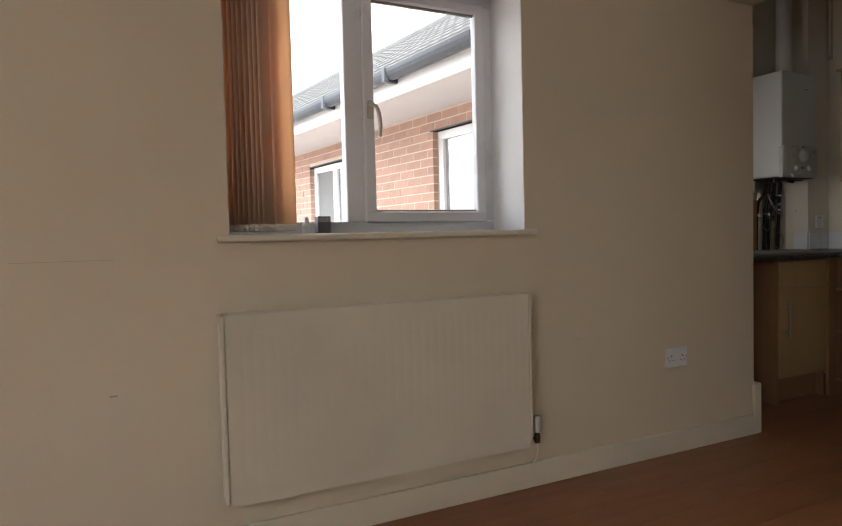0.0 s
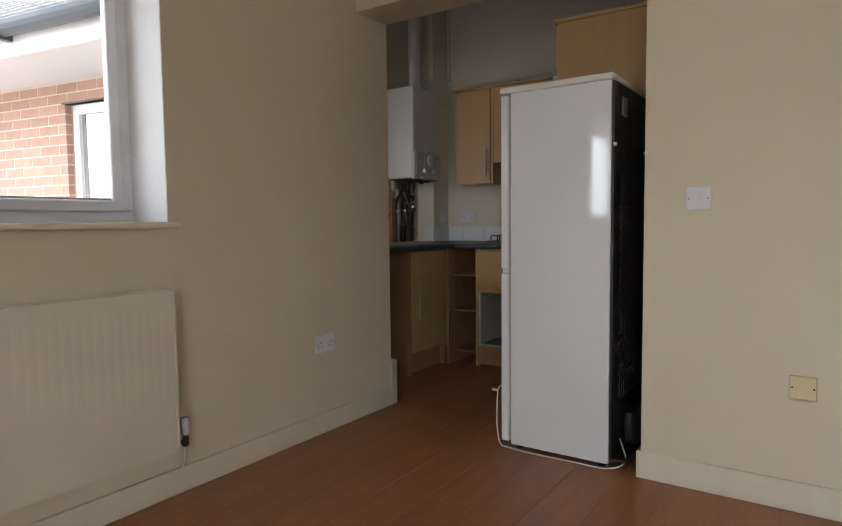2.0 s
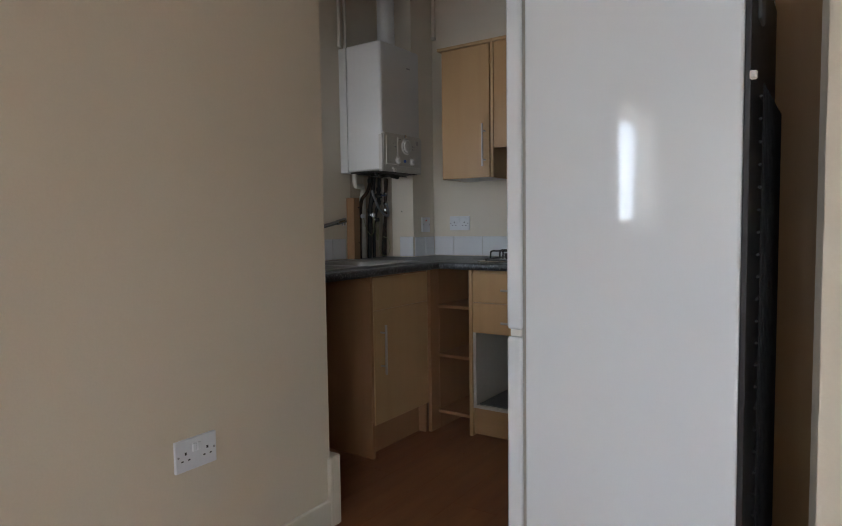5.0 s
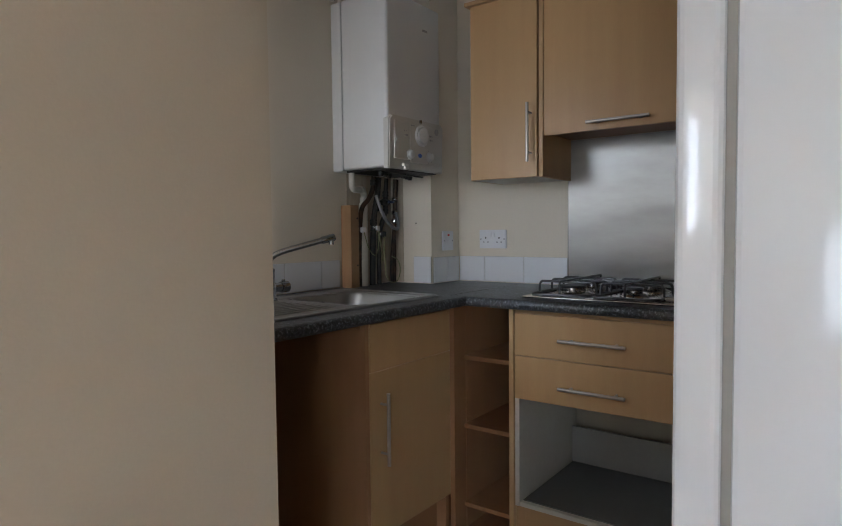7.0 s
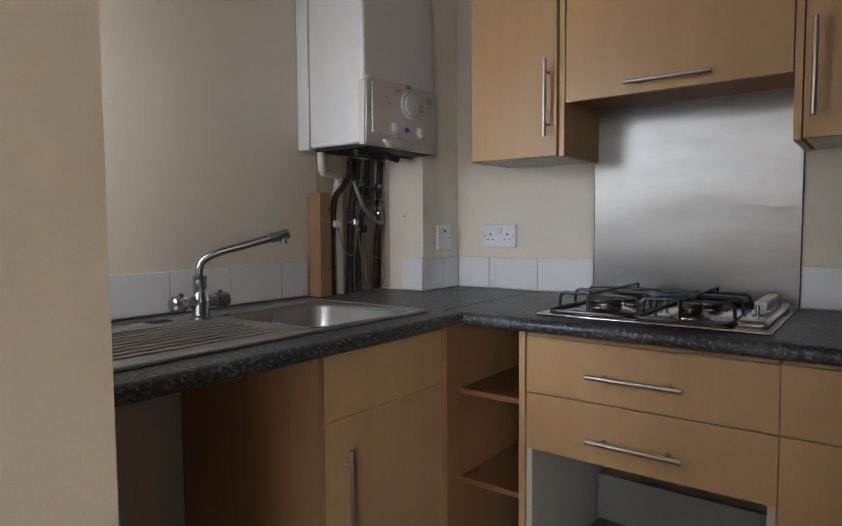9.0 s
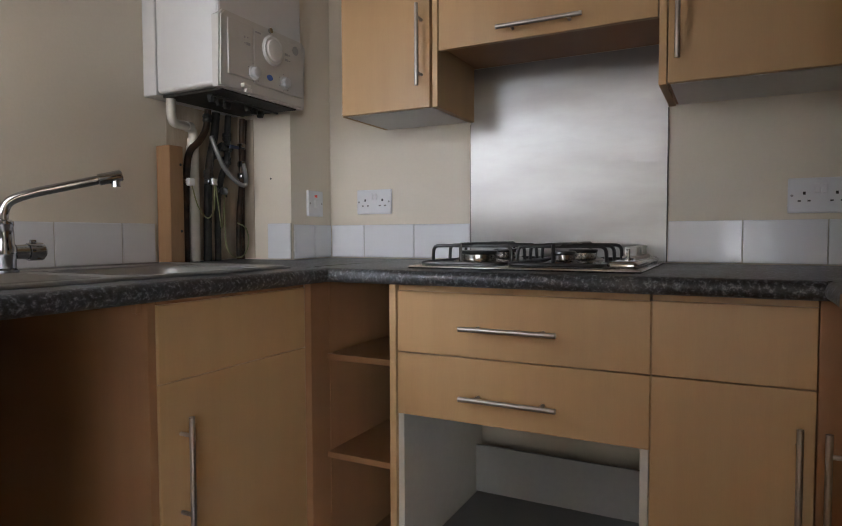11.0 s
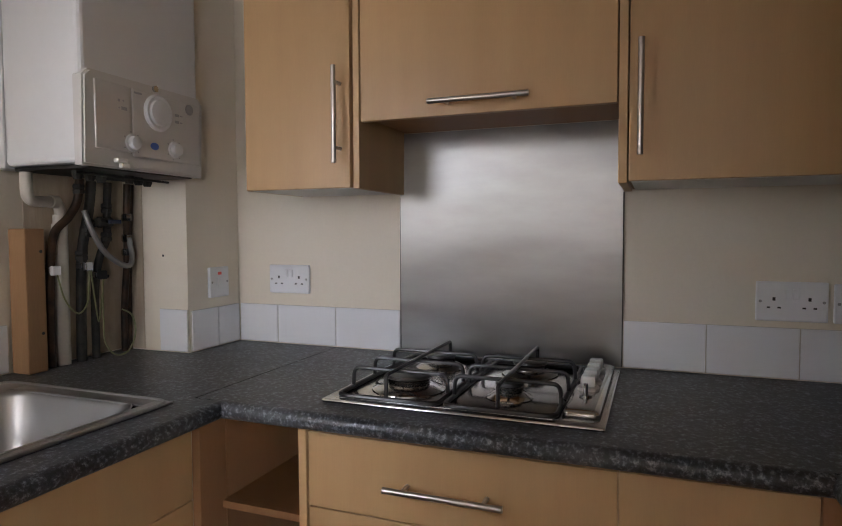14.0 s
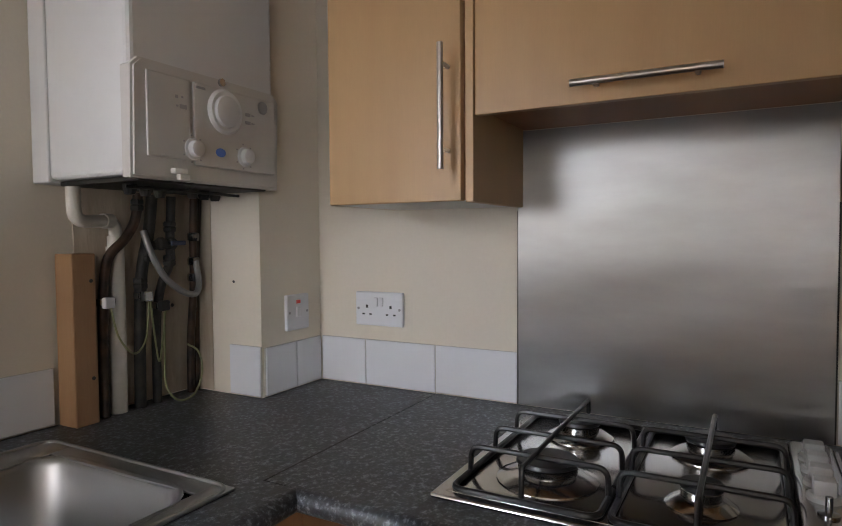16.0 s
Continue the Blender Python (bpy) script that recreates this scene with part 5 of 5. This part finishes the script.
def plank(x0, x1, y0, y1):
    key = round(x1 - x0, 3), round(y1 - y0, 3)
    if key not in plank_mesh:
        w, h = key
        bm = box(-w / 2 + 0.0004, w / 2 - 0.0004, -h / 2 + 0.0004, h / 2 - 0.0004, -0.012, 0.0, 0.0008, 1)
        me = bpy.data.meshes.new("plank")
        bm.to_mesh(me)
        bm.free()
        me.materials.append(M_FLOOR)
        plank_mesh[key] = me
    ob = new("plank", plank_mesh[key])
    ob.location = ((x0 + x1) / 2, (y0 + y1) / 2, 0)
    ob.parent = floor


PW, PL = 0.192, 1.21
row = 0
y = -3.2
while y < 3.13:
    start = -2.8 - (row * 0.37) % PL
    y_end = min(y + PW, 3.139)
    x = start
    while x < 4.59:
        a, b = max(x, -2.8), min(x + PL, 4.59)
        if b - a > 0.02:
            plank(a, b, y, y_end)
        x += PL
    row += 1
    y += PW

# ---- outside: ground and the neighbouring house ----
setting(part("ground", box(-400, 400, -400, 400, -3.2, -3.0), M_GROUND))
N0, NU, NN = Vector((2.5, 4.5, 0)), Vector((-0.16, 0.987, 0)).normalized(), Vector((-0.987, -0.16, 0)).normalized()
NB = Matrix(((NU.x, -NN.x, 0, N0.x), (NU.y, -NN.y, 0, N0.y), (0, 0, 1, 0), (0, 0, 0, 1)))   # x along the wall, y into the house


def nb_part(name, bm, mat, parent, label=""):
    bm.transform(NB)
    bmesh.ops.recalc_face_normals(bm, faces=bm.faces[:])
    return part(name, bm, mat, parent, label)


def neighbour():
    t = thing("neighbouring_house", (3.5, 6.0, -3.0), "red brick house with white soffits and grey tiled roof", "house")
    u0, u1 = -0.45, 14.0
    wins = [(-0.35, 0.47, 0.95, 1.99), (1.95, 3.05, 0.95, 1.95), (5.6, 6.7, 0.95, 1.95), (9.5, 10.6, 0.95, 1.95)]
    wall = bmesh.new()
    at = u0
    for a, b, c, d in wins:
        add_box(wall, at, a, 0.003, 0.25, -3, 2.16)
        add_box(wall, a, b, 0.003, 0.25, -3, c)
        add_box(wall, a, b, 0.003, 0.25, d, 2.16)
        at = b
    add_box(wall, at, u1, 0.003, 0.25, -3, 2.16)
    add_box(wall, u0, u0 + 0.25, 0.25, 4.2, -3, 2.16)
    wall_ob = nb_part("wall", wall, M_MORTAR, t)
    for a, b, c, d in wins:
        f = bmesh.new()
        add_box(f, a, b, 0.06, 0.12, c, c + 0.07, 0.004)
        add_box(f, a, b, 0.06, 0.12, d - 0.07, d, 0.004)
        add_box(f, a, a + 0.07, 0.06, 0.12, c + 0.07, d - 0.07, 0.004)
        add_box(f, b - 0.07, b, 0.06, 0.12, c + 0.07, d - 0.07, 0.004)
        mid = (a + b) / 2
        if b - a > 0.9:
            add_box(f, mid - 0.05, mid + 0.05, 0.062, 0.12, c + 0.07, d - 0.07, 0.004)
        w = nb_part("window", f, M_UPVC, t)
        if b - a > 0.9:
            nb_part("pane", box(a + 0.06, mid - 0.04, 0.088, 0.092, c + 0.06, d - 0.06), M_NIGHT, w, "window pane mirroring a pale sky")
            nb_part("pane", box(mid + 0.04, b - 0.06, 0.088, 0.092, c + 0.06, d - 0.06), M_GREYBOARD, w, "dull grey pane with a drawn blind")
        else:
            nb_part("pane", box(a + 0.06, b - 0.06, 0.088, 0.092, c + 0.06, d - 0.06), M_NIGHT, w, "window pane mirroring a pale sky")
        nb_part("lintel_flashing", box(a - 0.03, b + 0.03, -0.006, 0.05, d, d + 0.012), M_GUTTER, w)
    nb_part("soffit", box(u0 - 0.5, u1, -0.60, 0.02, 2.160, 2.172), M_SOFFIT, t)
    nb_part("fascia", box(u0 - 0.5, u1, -0.622, -0.602, 2.150, 2.32), M_FASCIA, t)
    g = bmesh.new()
    prof = [(-0.625 - 0.055 + 0.055 * math.cos(radians(k)), 2.335 + 0.085 * math.sin(radians(k))) for k in range(180, 361, 20)]
    a = [g.verts.new((u0 - 0.5, y, z)) for y, z in prof]
    b = [g.verts.new((u1, y, z)) for y, z in prof]
    for k in range(len(prof) - 1):
        g.faces.new((a[k], a[k + 1], b[k + 1], b[k]))
    gut = nb_part("gutter", g, M_GUTTER, t, "dark grey gutter")
    gut.modifiers.new("thickness", "SOLIDIFY").thickness = 0.003
    for k in range(13):
        cu = 0.06 + k * 1.05
        nb_part("gutter_bracket", box(cu - 0.02, cu + 0.02, -0.745, -0.622, 2.235, 2.345, 0.004), M_GUTTER, t)
    # tile courses of the roof: profiled, each lapping the one below
    slope, n = math.tan(radians(32.5)), 12
    r = bmesh.new()
    for c in range(n):
        s0, s1 = -0.64 + c * 0.245, -0.64 + (c + 1) * 0.245 + 0.03
        if s0 > 2.0:
            break
        m = 0
        uu = u0 - 0.5
        while uu < u1:
            w = 0.30
            zz = lambda s: 2.345 + (s + 0.64) * slope
            pts = []
            for q in range(7):
                h = 0.005 * (1 + math.cos(2 * math.pi * q / 3))
                pts.append((uu + w * q / 6, h))
            lo = [r.verts.new((p, s0, zz(s0) + 0.030 + h)) for p, h in pts]
            hi = [r.verts.new((p, s1, zz(s1) + 0.006 + h)) for p, h in pts]
            un = [r.verts.new((p, s0, zz(s0) + 0.008 + h * 0.6)) for p, h in pts]
            for q in range(6):
                r.faces.new((lo[q], lo[q + 1], hi[q + 1], hi[q]))
                r.faces.new((un[q], un[q + 1], lo[q + 1], lo[q]))
            uu += w
    roof = nb_part("roof", box(u0 - 0.5, u1, -0.60, 1.83, 2.30, 2.315), M_ROOF, t)
    tc = nb_part("roof_tile_courses", r, M_ROOF, roof)
    tc["kind"] = "stuff"
    sl = bmesh.new()
    va = [sl.verts.new(p) for p in ((u0 - 0.5, -0.62, 2.34), (u1, -0.62, 2.34), (u1, 1.86, 2.34 + 2.48 * slope), (u0 - 0.5, 1.86, 2.34 + 2.48 * slope))]
    vb = [sl.verts.new(v.co - Vector((0, 0, 0.03))) for v in va]
    sl.faces.new(va)
    sl.faces.new(vb[::-1])
    for k in range(4):
        sl.faces.new((va[k], vb[k], vb[(k + 1) % 4], va[(k + 1) % 4]))
    nb_part("roof_deck", sl, M_ROOF, roof)
    rear = bmesh.new()
    zt = 2.34 + 2.48 * slope
    va = [rear.verts.new(p) for p in ((u0 - 0.5, 1.86, zt), (u1, 1.86, zt), (u1, 4.4, 2.34), (u0 - 0.5, 4.4, 2.34))]
    vb = [rear.verts.new(v.co - Vector((0, 0, 0.03))) for v in va]
    rear.faces.new(va)
    rear.faces.new(vb[::-1])
    for k in range(4):
        rear.faces.new((va[k], vb[k], vb[(k + 1) % 4], va[(k + 1) % 4]))
    nb_part("rear_slope", rear, M_ROOF, roof)
    nb_part("ridge", tube([(u0 - 0.5, 1.86, zt + 0.01), (u1, 1.86, zt + 0.01)], 0.09, 10), M_ROOF, roof)
    # bricks in stretcher bond
    bl, bh, ob_meshes = 0.215, 0.065, {}
    count = 0
    for c in range(16):
        z = 0.935 + c * 0.0762
        u = u0 + (0.1125 if c % 2 else 0)
        if c % 2:
            spans = [(u0, u0 + 0.1025)]
        else:
            spans = []
        while u < 4.3:
            spans.append((u, min(u + bl, 4.4)))
            u += bl + 0.01
        for a, b in spans:
            for wa, wb, wc, wd in wins:
                if z + bh > wc and z < wd:
                    if a < wa < b:
                        b = wa + 0.003
                    elif a < wb < b:
                        a = wb - 0.003
                    elif a >= wa and b <= wb:
                        a = b
            if b - a < 0.008 or z + bh > 2.158:
                continue
            key = round(b - a, 3)
            if key not in ob_meshes:
                bm = box(-key / 2, key / 2, 0, 0.05, 0, bh, 0.0015, 1)
                bm.transform(NB.to_3x3().to_4x4())
                bmesh.ops.recalc_face_normals(bm, faces=bm.faces[:])
                me = bpy.data.meshes.new("brick")
                bm.to_mesh(me)
                bm.free()
                me.materials.append(M_BRICK)
                ob_meshes[key] = me
            if count < 300:
                ob = new("brick", ob_meshes[key])
                ob.matrix_world = Matrix.Translation(NB @ Vector(((a + b) / 2, 0.0, z)))
                ob.parent = wall_ob
                count += 1
    far = bmesh.new()
    for c in range(16):
        z = 0.935 + c * 0.0762
        if z + bh > 2.158:
            continue
        u = 4.42 + (0.1125 if c % 2 else 0)
        while u < 13.8:
            if not any(wa - 0.1 < u < wb and z + bh > wc and z < wd for wa, wb, wc, wd in wins):
                add_box(far, u, u + bl, 0.0, 0.05, z, z + bh)
            u += bl + 0.01
    fo = nb_part("far_brickwork", far, M_BRICK, t)
    fo["kind"] = "stuff"


neighbour()
